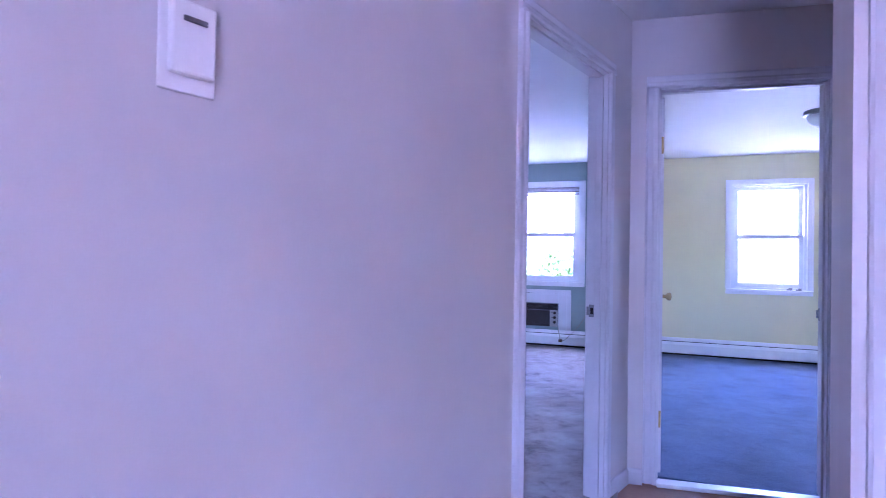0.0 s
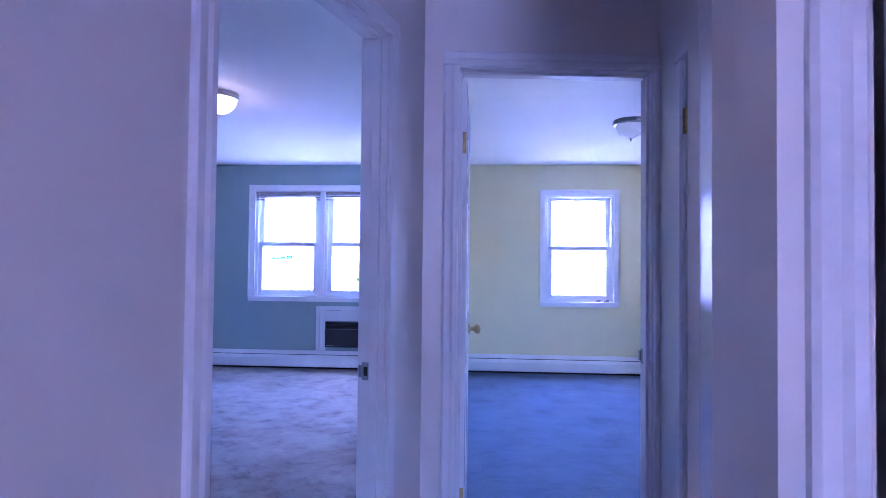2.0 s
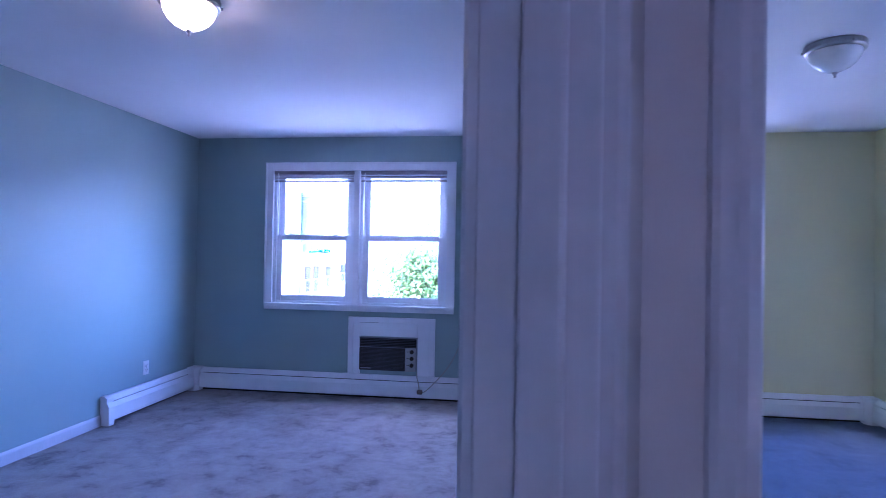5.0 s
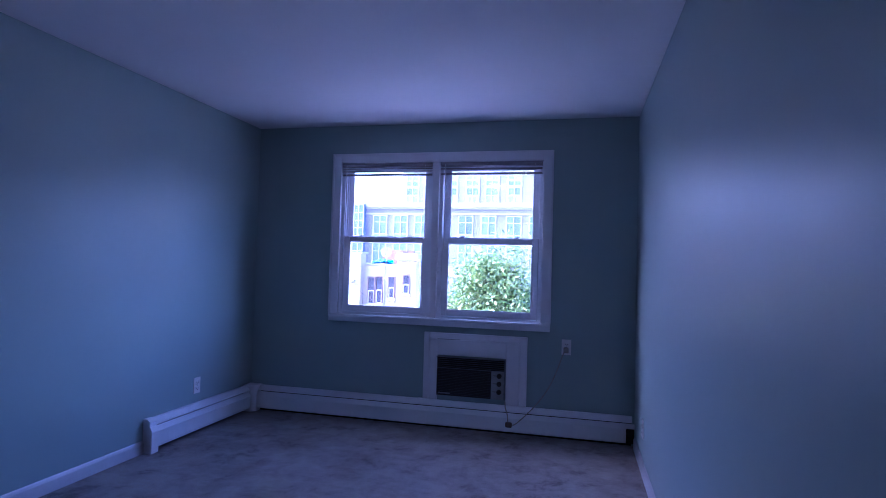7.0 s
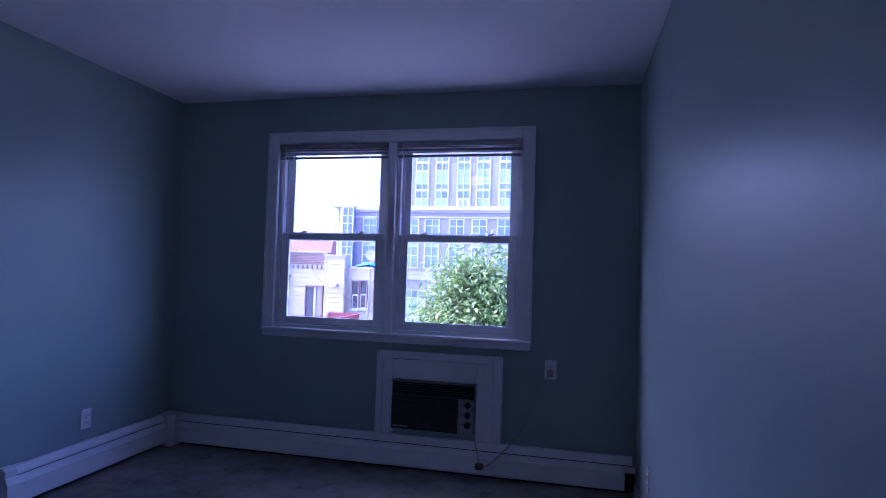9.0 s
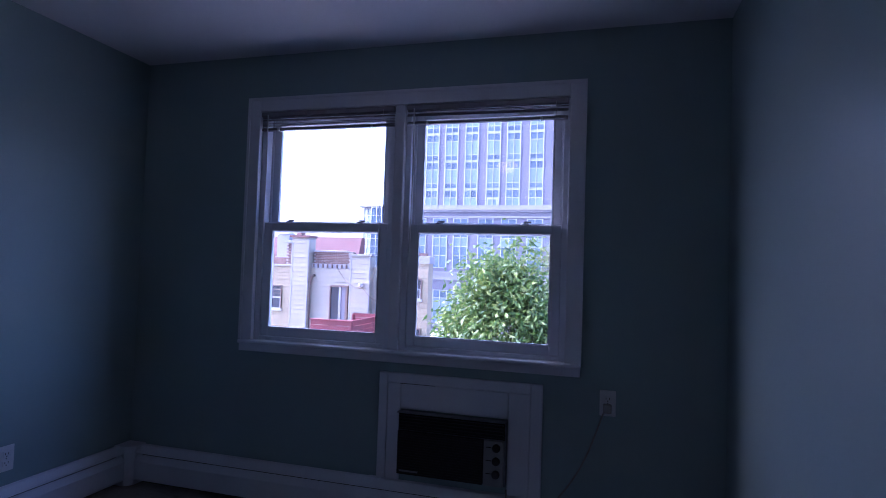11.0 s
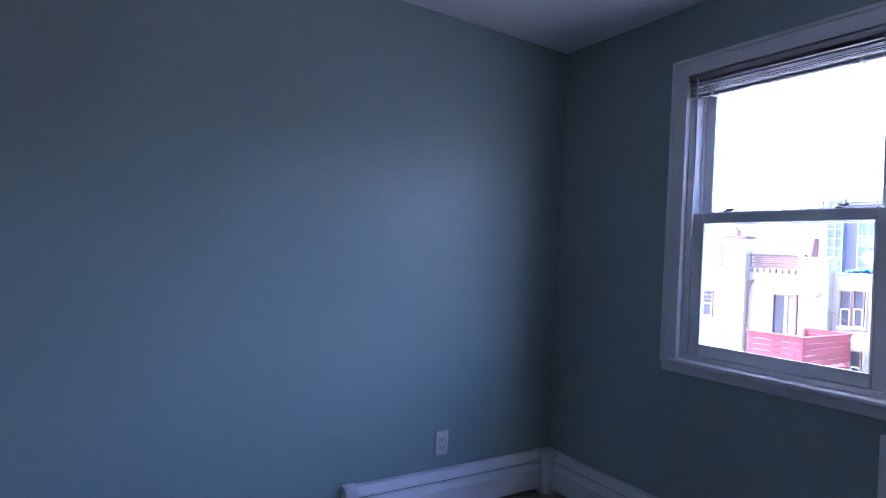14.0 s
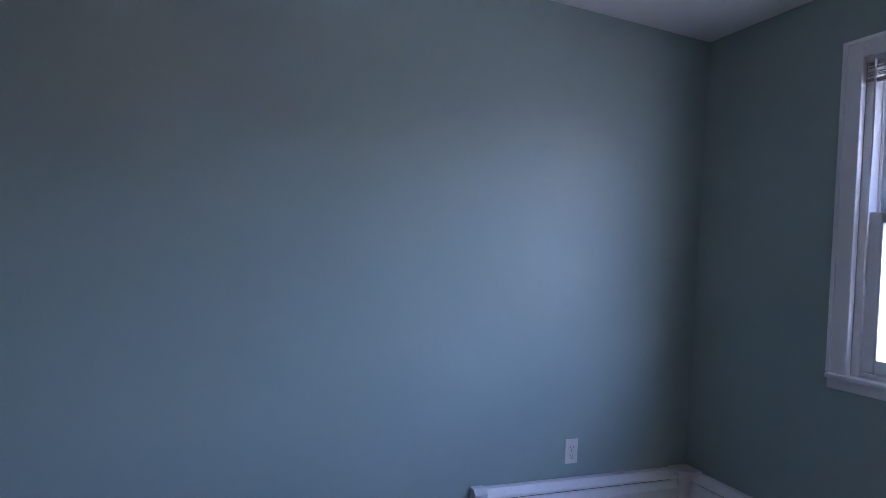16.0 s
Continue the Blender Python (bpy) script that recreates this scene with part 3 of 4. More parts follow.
def blind(x0, x1, z_top, z_bot, tilt):
    """A raised mini blind: headrail, bunched slats, bottom rail, wand and cords."""
    y = WINY - 0.004
    t = thing("mini_blind", "grey mini blind pulled up under the window head", "blind", pose(0, 0, 0), "blinds in the bedroom window")
    part("headrail", boxes((x0 + 0.004, x1 - 0.004, y - 0.012, y + 0.022, z_top - 0.027, z_top - 0.002), bevel=0.002), M_BLIND, t)
    n = 14
    step = (z_top - 0.042 - z_bot) / n
    me = None
    for i in range(n):
        z = z_bot + 0.014 + i * step
        if me is None:
            bm = bmesh.new()
            prof = [(-0.0125, 0.0), (-0.006, 0.0022), (0.0, 0.003), (0.006, 0.0022), (0.0125, 0.0), (0.0, 0.0012)]
            bm = extrude_profile(prof, x0 + 0.006, x1 - 0.006)
            ob = part("slat", bm, M_BLIND, t)
            me = ob.data
            ob.matrix_basis = pose(0, y + 0.005, z)
        else:
            piece("slat", me, t, pose(random.uniform(-0.002, 0.002), y + 0.005 + random.uniform(-0.002, 0.002), z, random.uniform(4, 20), random.uniform(-0.15, 0.15) + tilt))
    part("bottom_rail", boxes((x0 + 0.006, x1 - 0.006, y - 0.008, y + 0.018, z_bot, z_bot + 0.011), bevel=0.003), M_BLIND, t)
    part("tilt_wand", tube([(x0 + 0.045, y - 0.014, z_top - 0.02), (x0 + 0.050, y - 0.017, z_top - 0.32), (x0 + 0.046, y - 0.015, z_top - 0.70)], 0.0038, 6), M_PLASTIC, t, "clear plastic tilt wand")
    part("lift_cord", tube([(x1 - 0.06, y - 0.013, z_top - 0.02), (x1 - 0.062, y - 0.014, z_top - 0.5), (x1 - 0.058, y - 0.013, z_top - 1.12)], 0.0012, 5), M_PLASTIC, t)
    for k in (0.14, 0.84):
        cx = x0 + (x1 - x0) * k
        part("cord_clip", boxes((cx - 0.006, cx + 0.006, y - 0.014, y + 0.02, z_bot - 0.004, z_bot + 0.012), bevel=0.002), M_PLASTIC, t)


w1 = thing("window_1", "white vinyl double-hung twin window, shut, blinds raised", "window", kind="structure")
window_trim(w1, -3.846, -2.188, 0.846, 2.090, 0.072)
part("mullion_post", boxes((-3.060, -3.006, WINY - 0.012, WINY + 0.125, 0.848, 2.090), bevel=0.006), M_WTRIM, w1)
window_unit(w1, -3.846, -3.060, 0.848, 2.090, 1.457)
window_unit(w1, -3.006, -2.186, 0.848, 2.090, 1.457)
blind(-3.842, -3.064, 2.087, 1.984, 0.2)
blind(-3.002, -2.192, 2.087, 1.986, 0.4)
w2 = thing("window_2", "white vinyl double-hung window, shut and bare", "window", kind="structure")
window_trim(w2, -0.424, 0.358, 0.828, 2.058, 0.056)
window_unit(w2, -0.424, 0.358, 0.830, 2.058, 1.437)
for k, cx in enumerate((0.178, 0.272)):
    sl = thing("sash_latch", "small loose metal latch lying on the window sill", "latch", pose(cx, WINY - 0.018, 0.829), "latches on the sill")
    part("body", boxes((-0.028, 0.028, -0.011, 0.011, 0, 0.014), bevel=0.004), M_STEEL, sl)
    part("lever", boxes((-0.008, 0.030, -0.006, 0.006, 0.0142, 0.026), bevel=0.003), M_STEEL, sl)


# frame of the added opening, out of view; it only serves the room's brightness
w3 = thing("added_side_window", "added, unseen white window frame that lets more daylight into the yellow bedroom", "window", kind="structure")
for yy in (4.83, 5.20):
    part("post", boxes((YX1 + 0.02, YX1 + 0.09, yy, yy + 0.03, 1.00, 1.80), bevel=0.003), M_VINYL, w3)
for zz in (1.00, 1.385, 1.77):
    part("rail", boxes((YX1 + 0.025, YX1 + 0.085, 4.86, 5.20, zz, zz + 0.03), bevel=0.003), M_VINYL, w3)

# ---- baseboard heaters ----
H_COVER = [(-0.005, 0.030), (-0.062, 0.030), (-0.066, 0.036), (-0.066, 0.132), (-0.050, 0.160), (-0.044, 0.166), (-0.040, 0.162), (-0.058, 0.130), (-0.058, 0.040), (-0.005, 0.040)]
H_TOP = [(0.0, 0.212), (-0.030, 0.212), (-0.054, 0.184), (-0.056, 0.174), (-0.051, 0.176), (-0.049, 0.186), (-0.028, 0.204), (0.0, 0.204)]


def heater_run(t, m, a, b, joints=()):
    part("front_cover", extrude_profile(H_COVER, a, b, m), M_HEATER, t)
    part("top_hood", extrude_profile(H_TOP, a, b, m), M_HEATER, t)
    # plate behind the slots, its black standing for the shade in there
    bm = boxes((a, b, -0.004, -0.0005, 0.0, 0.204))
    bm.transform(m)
    part("back_shade_plate", bm, M_DARK, t, "near-black plate for the shade inside the heater")
    bm = boxes((a, b, -0.045, -0.012, 0.085, 0.135))
    bm.transform(m)
    part("fin_tube", bm, M_DARK, t, "dark finned pipe")
    for j in joints:
        for nm, sp in (("joint_cover", (j - 0.045, j + 0.045, -0.0685, -0.060, 0.031, 0.134)), ("joint_cap", (j - 0.045, j + 0.045, -0.032, -0.0005, 0.2125, 0.2155))):
            bm = boxes(sp, bevel=0.001)
            bm.transform(m)
            part(nm, bm, M_HEATER, t)


def heater_cap(t, m, a, b):
    """End cap, sides closed down to the floor."""
    prof = [(0, 0.0), (-0.072, 0.0), (-0.072, 0.136), (-0.054, 0.172), (-0.056, 0.200), (-0.032, 0.217), (0, 0.217)]
    part("end_cap", extrude_profile(prof, a, b, m), M_HEATER, t)


def heater(label, mw, wa, wb, joints, ms, sa, sb, corner):
    t = thing("baseboard_heater", label, "heater")
    heater_run(t, mw, wa, wb, joints)
    heater_run(t, ms, sa, sb)
    cx, cy, s = corner
    bm = bmesh.new()
    # inside corner post: a chamfered column with a broader cap
    pts = [(0, 0), (0.098 * s, 0), (0.098 * s, -0.062), (0.088 * s, -0.078), (0.078 * s, -0.088), (0.062 * s, -0.098), (0, -0.098)]
    for z0, z1, k in ((0.0, 0.196, 1.0), (0.196, 0.219, 1.13)):
        lo = [bm.verts.new((cx + x * k, cy + y * k, z0)) for x, y in pts]
        hi = [bm.verts.new((cx + x * k, cy + y * k, z1)) for x, y in pts]
        for i in range(len(pts)):
            j = (i + 1) % len(pts)
            bm.faces.new((lo[i], lo[j], hi[j], hi[i]))
        bm.faces.new(lo[::-1])
        bm.faces.new(hi)
    bmesh.ops.recalc_face_normals(bm, faces=bm.faces)
    part("corner_post", bm, M_HEATER, t)
    return t


hm = Matrix.Translation((0, WINY, 0))
lm = Matrix.Translation((BX0, 0, 0)) @ pose(0, 0, 0, 0, 0, 90)
ht = heater("white enamelled baseboard heater along the teal walls", hm, BX0 + 0.1, BX1 - 0.02, (-3.09,), lm, 6.26, WINY - 0.1, (BX0, WINY, 1))
heater_cap(ht, lm, 6.210, 6.270)
part("end_bracket", boxes((BX1 - 0.075, BX1 - 0.004, WINY - 0.0695, WINY - 0.058, 0.135, 0.168)), M_HEATER, ht)
# solid block coloured as the shade of the open end
part("end_shade_block", boxes((BX1 - 0.062, BX1 - 0.006, WINY - 0.0690, WINY - 0.012, 0.030, 0.134)), M_DARK, ht, "near-black block for the shade in the open heater end")
rm = Matrix.Translation((YX1, 0, 0)) @ pose(0, 0, 0, 0, 0, -90)
ht = heater("white enamelled baseboard heater along the yellow walls", hm, YX0 + 0.03, YX1 - 0.1, (0.35,), rm, -(WINY - 0.1), -6.27, (YX1, WINY, -1))
heater_cap(ht, rm, -6.285, -6.225)

# ---- baseboards ----
BASE = [(0, 0), (-0.013, 0), (-0.013, 0.062), (-0.009, 0.074), (-0.004, 0.080), (0, 0.080)]


def baseboard(p, q, drop=0.0):
    w = math.dist(p, q)
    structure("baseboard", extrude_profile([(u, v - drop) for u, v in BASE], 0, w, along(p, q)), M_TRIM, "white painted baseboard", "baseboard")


baseboard((BX0, BY0), (BX0, 6.208))
baseboard((BX1, WINY - 0.075), (BX1, 3.17))
baseboard((YX1, 6.22), (YX1, 3.40))
baseboard((YX0, 3.45), (YX0, WINY - 0.07))
baseboard(D0, DJ - U * 0.072, 0.012)
baseboard(DJ + U * 0.855, D1, 0.012)
baseboard(E0 + EV * 0.004, E0 + EV * 0.075, 0.012)
baseboard((-0.484, 2.12), (-0.484, 2.0), 0.012)

# ---- air conditioner in the wall ----
ac = thing("air_conditioner", "old through-wall air conditioner, dark brown front in a white wooden surround", "air conditioner")
y = WINY
for sp in ((-3.09, -3.045, y - 0.024, y - 0.0005, 0.215, 0.738), (-2.335, -2.28, y - 0.024, y - 0.0005, 0.215, 0.738), (-3.0445, -2.3355, y - 0.024, y - 0.0005, 0.690, 0.738)):
    part("surround_strip", boxes(sp, bevel=0.004), M_WTRIM, ac, "white painted outer strip")
for sp in ((-3.0435, -2.976, y - 0.018, y - 0.0005, 0.215, 0.6885), (-2.4385, -2.3365, y - 0.018, y - 0.0005, 0.215, 0.6885), (-2.975, -2.4395, y - 0.018, y - 0.0005, 0.564, 0.6885)):
    part("surround_board", boxes(sp, bevel=0.003), M_WTRIM, ac, "white painted board round the unit")
part("joint_crack", boxes((-2.98, -2.80, y - 0.0195, y - 0.0178, 0.6875, 0.6905)), M_DARK, ac)
part("casing", boxes((-2.974, -2.441, y - 0.040, y - 0.001, 0.258, 0.559), bevel=0.003), M_STEEL, ac)
gr = part("grille", boxes((-2.970, -2.545, y - 0.062, y - 0.041, 0.262, 0.470), bevel=0.004), M_ACBROWN, ac, "dark brown louvred front")
bm0 = boxes((-2.966, -2.549, -0.002, 0.002, 0, 0.004))
sl = part("louvre", bm0, M_ACBROWN, gr)
sl.matrix_basis = pose(0, y - 0.0645, 0.270)
for i in range(1, 17):
    piece("louvre", sl.data, gr, pose(0, y - 0.0645, 0.270 + i * 0.0121))
part("air_outlet", boxes((-2.970, -2.447, y - 0.048, y - 0.041, 0.474, 0.555)), M_DARK, ac, "dark air outlet")
for i in range(5):
    part("vane", boxes((-2.966, -2.451, y - 0.060, y - 0.050, 0.480 + i * 0.015, 0.484 + i * 0.015)), M_ACBROWN, ac)
part("top_edge", boxes((-2.974, -2.441, y - 0.066, y - 0.040, 0.555, 0.562), bevel=0.002), M_STEEL, ac)
part("name_strip", boxes((-2.955, -2.86, y - 0.0672, y - 0.0648, 0.278, 0.286)), M_ACPANEL, gr)
pn = part("control_panel", boxes((-2.542, -2.450, y - 0.064, y - 0.041, 0.262, 0.470), bevel=0.003), M_ACPANEL, ac, "tan control panel")
for z in (0.440, 0.380, 0.320):
    kb = part("dial", lathe([(0.019, 0), (0.019, 0.010), (0.015, 0.016), (0, 0.017)], 18, pose(-2.482, y - 0.064, z, 90)), M_ACBROWN, pn, "black round dial")
    part("mark", boxes((-2.53, -2.505, y - 0.0648, y - 0.0638, z - 0.002, z + 0.002)), M_DARK, pn)


# ---- outlets, cord, thermostat ----
def outlet(m, label, w=0.070, h=0.115):
    t = thing("wall_outlet", label, "outlet", m)
    part("plate", boxes((-w / 2, w / 2, -0.006, 0, -h / 2, h / 2), bevel=0.002), M_PLASTIC, t)
    for z in (0.020, -0.020):
        f = part("socket", boxes((-0.017, 0.017, -0.0085, -0.0055, z - 0.014, z + 0.014), bevel=0.004), M_PLASTIC, t)
        part("slots", boxes((-0.0085, -0.006, -0.0092, -0.008, z - 0.003, z + 0.006), (0.006, 0.0085, -0.0092, -0.008, z - 0.003, z + 0.006), (-0.0025, 0.0025, -0.0092, -0.008, z - 0.011, z - 0.007)), M_DARK, f)
    part("screw", boxes((-0.003, 0.003, -0.0068, -0.0058, -0.003, 0.003)), M_STEEL, t)
    return t


outlet(pose(BX0, 6.72, 0.335, 0, 0, 90), "white duplex outlet plate on the teal wall")
outlet(pose(BX1, 6.875, 0.268, 0, 0, -90), "white duplex outlet plate low on the teal wall")
outlet(pose(-1.992, WINY, 0.680), "white outlet plate with a plug in it")
outlet(pose(YX1, 6.934, 0.331, 0, 0, -90), "pale outlet plate on the yellow wall")
cord = thing("power_cord", "beige power cord hanging from outlet to air conditioner", "cord")
pts = []
for i in range(25):
    k = i / 24
    x = -1.995 - 0.40 * k ** 0.85
    z = 0.665 - 0.585 * (1 - (1 - k) ** 2.1)
    pts.append((x + 0.02 * math.sin(k * 7), WINY - 0.035 - 0.05 * min(1, k * 1.6), z + 0.008))
part("cable", tube(pts, 0.0042, 7), M_CORD, cord)
part("plug", boxes((-2.012, -1.975, WINY - 0.040, WINY - 0.009, 0.640, 0.680), bevel=0.006), M_CORD, cord, "dark plug in the outlet")
part("plug_end", boxes((-2.425, -2.375, WINY - 0.100, WINY - 0.072, 0.070, 0.108), bevel=0.008), M_PIPE, cord, "brown plug adaptor")
part("cable", tube([(-2.405, WINY - 0.085, 0.105), (-2.412, WINY - 0.080, 0.16), (-2.43, WINY - 0.075, 0.215), (-2.435, WINY - 0.05, 0.25)], 0.0042, 7), M_CORD, cord)

s_t = (0.80 - 2.02) / U.y
th = thing("thermostat", "white plastic thermostat box on the hall wall", "thermostat", along(DJ, DJ + U) @ pose(s_t, 0, 1.52))
part("base", boxes((-0.055, 0.055, -0.006, 0, -0.085, 0.085), bevel=0.003), M_PLASTIC, th)
part("cover", boxes((-0.040, 0.045, -0.026, -0.006, -0.055, 0.080), bevel=0.005), M_PLASTIC, th)
part("slider", boxes((-0.020, 0.025, -0.030, -0.0262, 0.040, 0.050), bevel=0.001), M_STEEL, th)


# ---- ceiling lamps ----
def flush_lamp(x, y, glass, label, lit, k):
    t = thing("ceiling_lamp", label, "ceiling lamp", pose(x, y, CEIL), "flush ceiling lamps")
    t.scale = (k, k, 0.84)
    part("canopy", lathe([(0.0, 0.0), (0.168, 0.0), (0.172, -0.010), (0.165, -0.022), (0.172, -0.030), (0.168, -0.042), (0.150, -0.046), (0.0, -0.046)], 48), M_NICKEL, t, "brushed nickel ring")
    part("bowl", lathe([(0.148, -0.047), (0.146, -0.062), (0.136, -0.088), (0.116, -0.115), (0.088, -0.138), (0.052, -0.156), (0.018, -0.164), (0.0, -0.165), (0.0, -0.161), (0.05, -0.150), (0.085, -0.132), (0.112, -0.110), (0.132, -0.085), (0.142, -0.060), (0.144, -0.047)], 48), glass, t, "glowing opal glass bowl" if lit else "opal glass bowl, unlit")
    part("finial", lathe([(0.0, -0.166), (0.016, -0.166), (0.018, -0.172), (0.010, -0.178), (0.006, -0.188), (0.009, -0.194), (0.0, -0.200)], 16), M_NICKEL, t)
    for k in range(3):
        a = 0.6 + k * 2.094
        part("thumb_screw", lathe([(0, 0), (0.007, 0.0), (0.007, 0.012), (0, 0.013)], 10, pose(0.170 * math.cos(a), 0.170 * math.sin(a), -0.026, 0, 90, math.degrees(a))), M_NICKEL, t)
    return t


flush_lamp(-2.975, 4.62, M_LAMP_ON, "lit flush ceiling lamp with opal bowl and nickel ring", True, 0.74)
flush_lamp(0.005, 5.408, M_LAMP_OFF, "unlit flush ceiling lamp with opal bowl and nickel ring", False, 0.79)

# ---- outdoors ----
structure("ground", boxes((-600, 600, -600, 900, GROUND - 0.5, GROUND)), M_GROUND, "grey asphalt and yards between the houses", "ground")
structure("wall_below_flat", boxes((-4.74, 1.74, -3.57, 7.58, GROUND, -0.141)), M_BRICK, "brick storeys under the flat")


def lap_siding(parent, mat, x0, x1, y, z0, z1, step=0.14):
    """Lapped boards on a face that looks along -y: each board a wedge of its own."""
    n = int((z1 - z0) / step)
    me = None
    for i in range(n):
        if me is None:
            prof = [(0.0, 0.020), (-0.034, 0.020), (-0.016, step), (0.0, step)]
            ob = part("board", extrude_profile(prof, 0, x1 - x0), mat, parent)
            me = ob.data
            ob.matrix_basis = pose(x0, y, z0)
        else:
            piece("board", me, parent, pose(x0, y + random.uniform(-0.002, 0.002), z0 + i * step))


def side_siding(parent, mat, x, y0, y1, z0, z1, step=0.14):
    n = int((z1 - z0) / step)
    me = None
    for i in range(n):
        m = pose(x, y0, z0 + i * step, 0, 0, 90)
        if me is None:
            prof = [(0.0, 0.020), (-0.034, 0.020), (-0.016, step), (0.0, step)]
            ob = part("board", extrude_profile(prof, 0, y1 - y0), mat, parent)
            me = ob.data
            ob.matrix_basis = m
        else:
            piece("board", me, parent, m)


def brick_band(parent, x0, x1, y, z0, z1):
    """Courses of bricks proud of a mortar bed, on a face that looks along -y."""
    part("mortar_bed", boxes((x0, x1, y + 0.004, y + 0.2, z0, z1)), M_MORTAR, parent)
    bm = boxes((0, 0.20, -0.012, 0.004, 0, 0.060), bevel=0.004)
    me = None
    r = 0
    z = z0 + 0.005
    while z + 0.06 <= z1:
        x = x0 + (0.105 if r % 2 else 0.0)
        while x + 0.20 <= x1:
            m = pose(x, y + random.uniform(-0.006, 0.006), z)
            if me is None:
                ob = part("brick", bm, M_BRICK, parent)
                me = ob.data
                ob.matrix_basis = m
            else:
                piece("brick", me, parent, m)
            x += 0.212
        z += 0.072
        r += 1


def house_window(parent, x0, x1, y, z0, z1):
    """A sash window: slim white casing, dark reveal, meeting rail and two panes."""
    zm = (z0 + z1) / 2
    k = 0.045
    f = part("window", boxes((x0 - k, x0, y - 0.06, y + 0.02, z0 - k, z1 + k), (x1, x1 + k, y - 0.06, y + 0.02, z0 - k, z1 + k),
                             (x0, x1, y - 0.06, y + 0.02, z1, z1 + k)), M_PIPE, parent, "dark window frame")
    part("window_sill", boxes((x0 - 0.08, x1 + 0.08, y - 0.09, y + 0.02, z0 - k - 0.05, z0 - 0.001)), M_MULLION, f)
    part("sash", boxes((x0, x0 + 0.03, y - 0.045, y - 0.005, z0, zm), (x1 - 0.03, x1, y - 0.045, y - 0.005, z0, zm), (x0 + 0.03, x1 - 0.03, y - 0.045, y - 0.005, z0, z0 + 0.04),
                       (x0 + 0.03, x1 - 0.03, y - 0.05, y - 0.005, zm - 0.025, zm + 0.025)), M_MULLION, f, "white lower sash")
    part("pane", boxes((x0, x1, y - 0.02, y + 0.01, z0, zm - 0.026)), M_DARKGLASS, f)
    part("pane", boxes((x0, x1, y - 0.012, y + 0.01, zm + 0.026, z1)), M_DARKGLASS, f)


HY = 27.0
house = thing("row_house", "cream-sided row house with crumbling brick parapet, back view", "house")
part("wall", boxes((-14.30, -12.30, HY, HY + 6.0, GROUND, 1.38)), M_SIDING, house, "cream lap-sided back wall")
part("tall_pier", boxes((-15.13, -14.30, HY - 0.30, HY + 0.30, GROUND, 2.50)), M_SIDING, house, "tall cream-sided party wall")
part("pier", boxes((-12.30, -11.38, HY - 0.30, HY + 0.30, GROUND, 1.76)), M_SIDING, house, "cream-sided projecting bay")
part("wing_wall", boxes((-11.38, -9.70, HY, HY + 2.6, GROUND, 1.26)), M_SIDING, house, "pale stuccoed wing")
lap_siding(house, M_SIDING, -14.28, -12.32, HY, -2.9, 1.20, 0.205)
lap_siding(house, M_SIDING, -15.13, -14.30, HY - 0.30, -2.9, 2.46, 0.205)
lap_siding(house, M_SIDING, -12.30, -11.38, HY - 0.30, -2.9, 1.72, 0.205)
side_siding(house, M_SIDING, -11.38, HY - 0.30, HY, -2.9, 1.72, 0.205)
side_siding(house, M_SIDING, -14.30, HY - 0.30, HY, -2.9, 2.46, 0.205)
for x in (-15.13, -14.36, -12.30, -11.45):
    part("corner_board", boxes((x, x + 0.07, HY - 0.336, HY - 0.300, -2.9, 2.46 if x < -14 else 1.72), bevel=0.006), M_STONE2, house)
part("pier_coping", boxes((-15.20, -14.24, HY - 0.40, HY + 0.36, 2.501, 2.59)), M_ROOF, house, "reddish tile coping")
part("coping", boxes((-12.36, -11.30, HY - 0.38, HY + 0.36, 1.761, 1.84)), M_STONE2, house, "pale metal coping")
part("wing_coping", boxes((-11.29, -9.62, HY - 0.08, HY + 0.30, 1.261, 1.33)), M_STONE2, house, "pale metal coping")
stack = part("chimney", boxes((-15.02, -14.78, HY - 0.1, HY + 0.2, 2.591, 2.86)), M_BRICK, house, "brick chimney stub")
part("flue", lathe([(0, 0), (0.07, 0), (0.06, 0.10), (0, 0.10)], 12, pose(-14.90, HY + 0.05, 2.861)), M_ROOF, stack)
# white strip with dark brackets under the parapet
part("fascia", boxes((-14.28, -12.32, HY - 0.05, HY - 0.001, 1.19, 1.38), bevel=0.005), M_STONE2, house, "white fascia board")
for i in range(9):
    x = -14.18 + i * 0.225
    part("bracket", boxes((x, x + 0.05, HY - 0.13, HY - 0.051, 1.20, 1.36), bevel=0.006), M_PIPE, house)
band = part("parapet", boxes((-14.24, -12.36, HY + 0.10, HY + 0.35, 1.381, 1.90)), M_BRICK, house, "crumbling brick parapet")
brick_band(band, -14.24, -12.36, HY + 0.06, 1.385, 1.90)
rng_cap = random.Random(5)
for i in range(7):
    x = -14.24 + i * 0.268
    part("cap_stone", boxes((x, x + 0.255, HY + 0.00, HY + 0.36, 1.902, 1.95 + rng_cap.uniform(-0.02, 0.03)), bevel=0.012), M_STONE2, band)
part("downpipe", tube([(-14.10, HY - 0.02, 0.86), (-14.18, HY - 0.12, 0.85), (-14.27, HY - 0.13, 0.62), (-14.30, HY - 0.13, 0.2), (-14.31, HY - 0.13, -3.0)], 0.06, 10), M_PIPE, house, "brown rain downpipe")
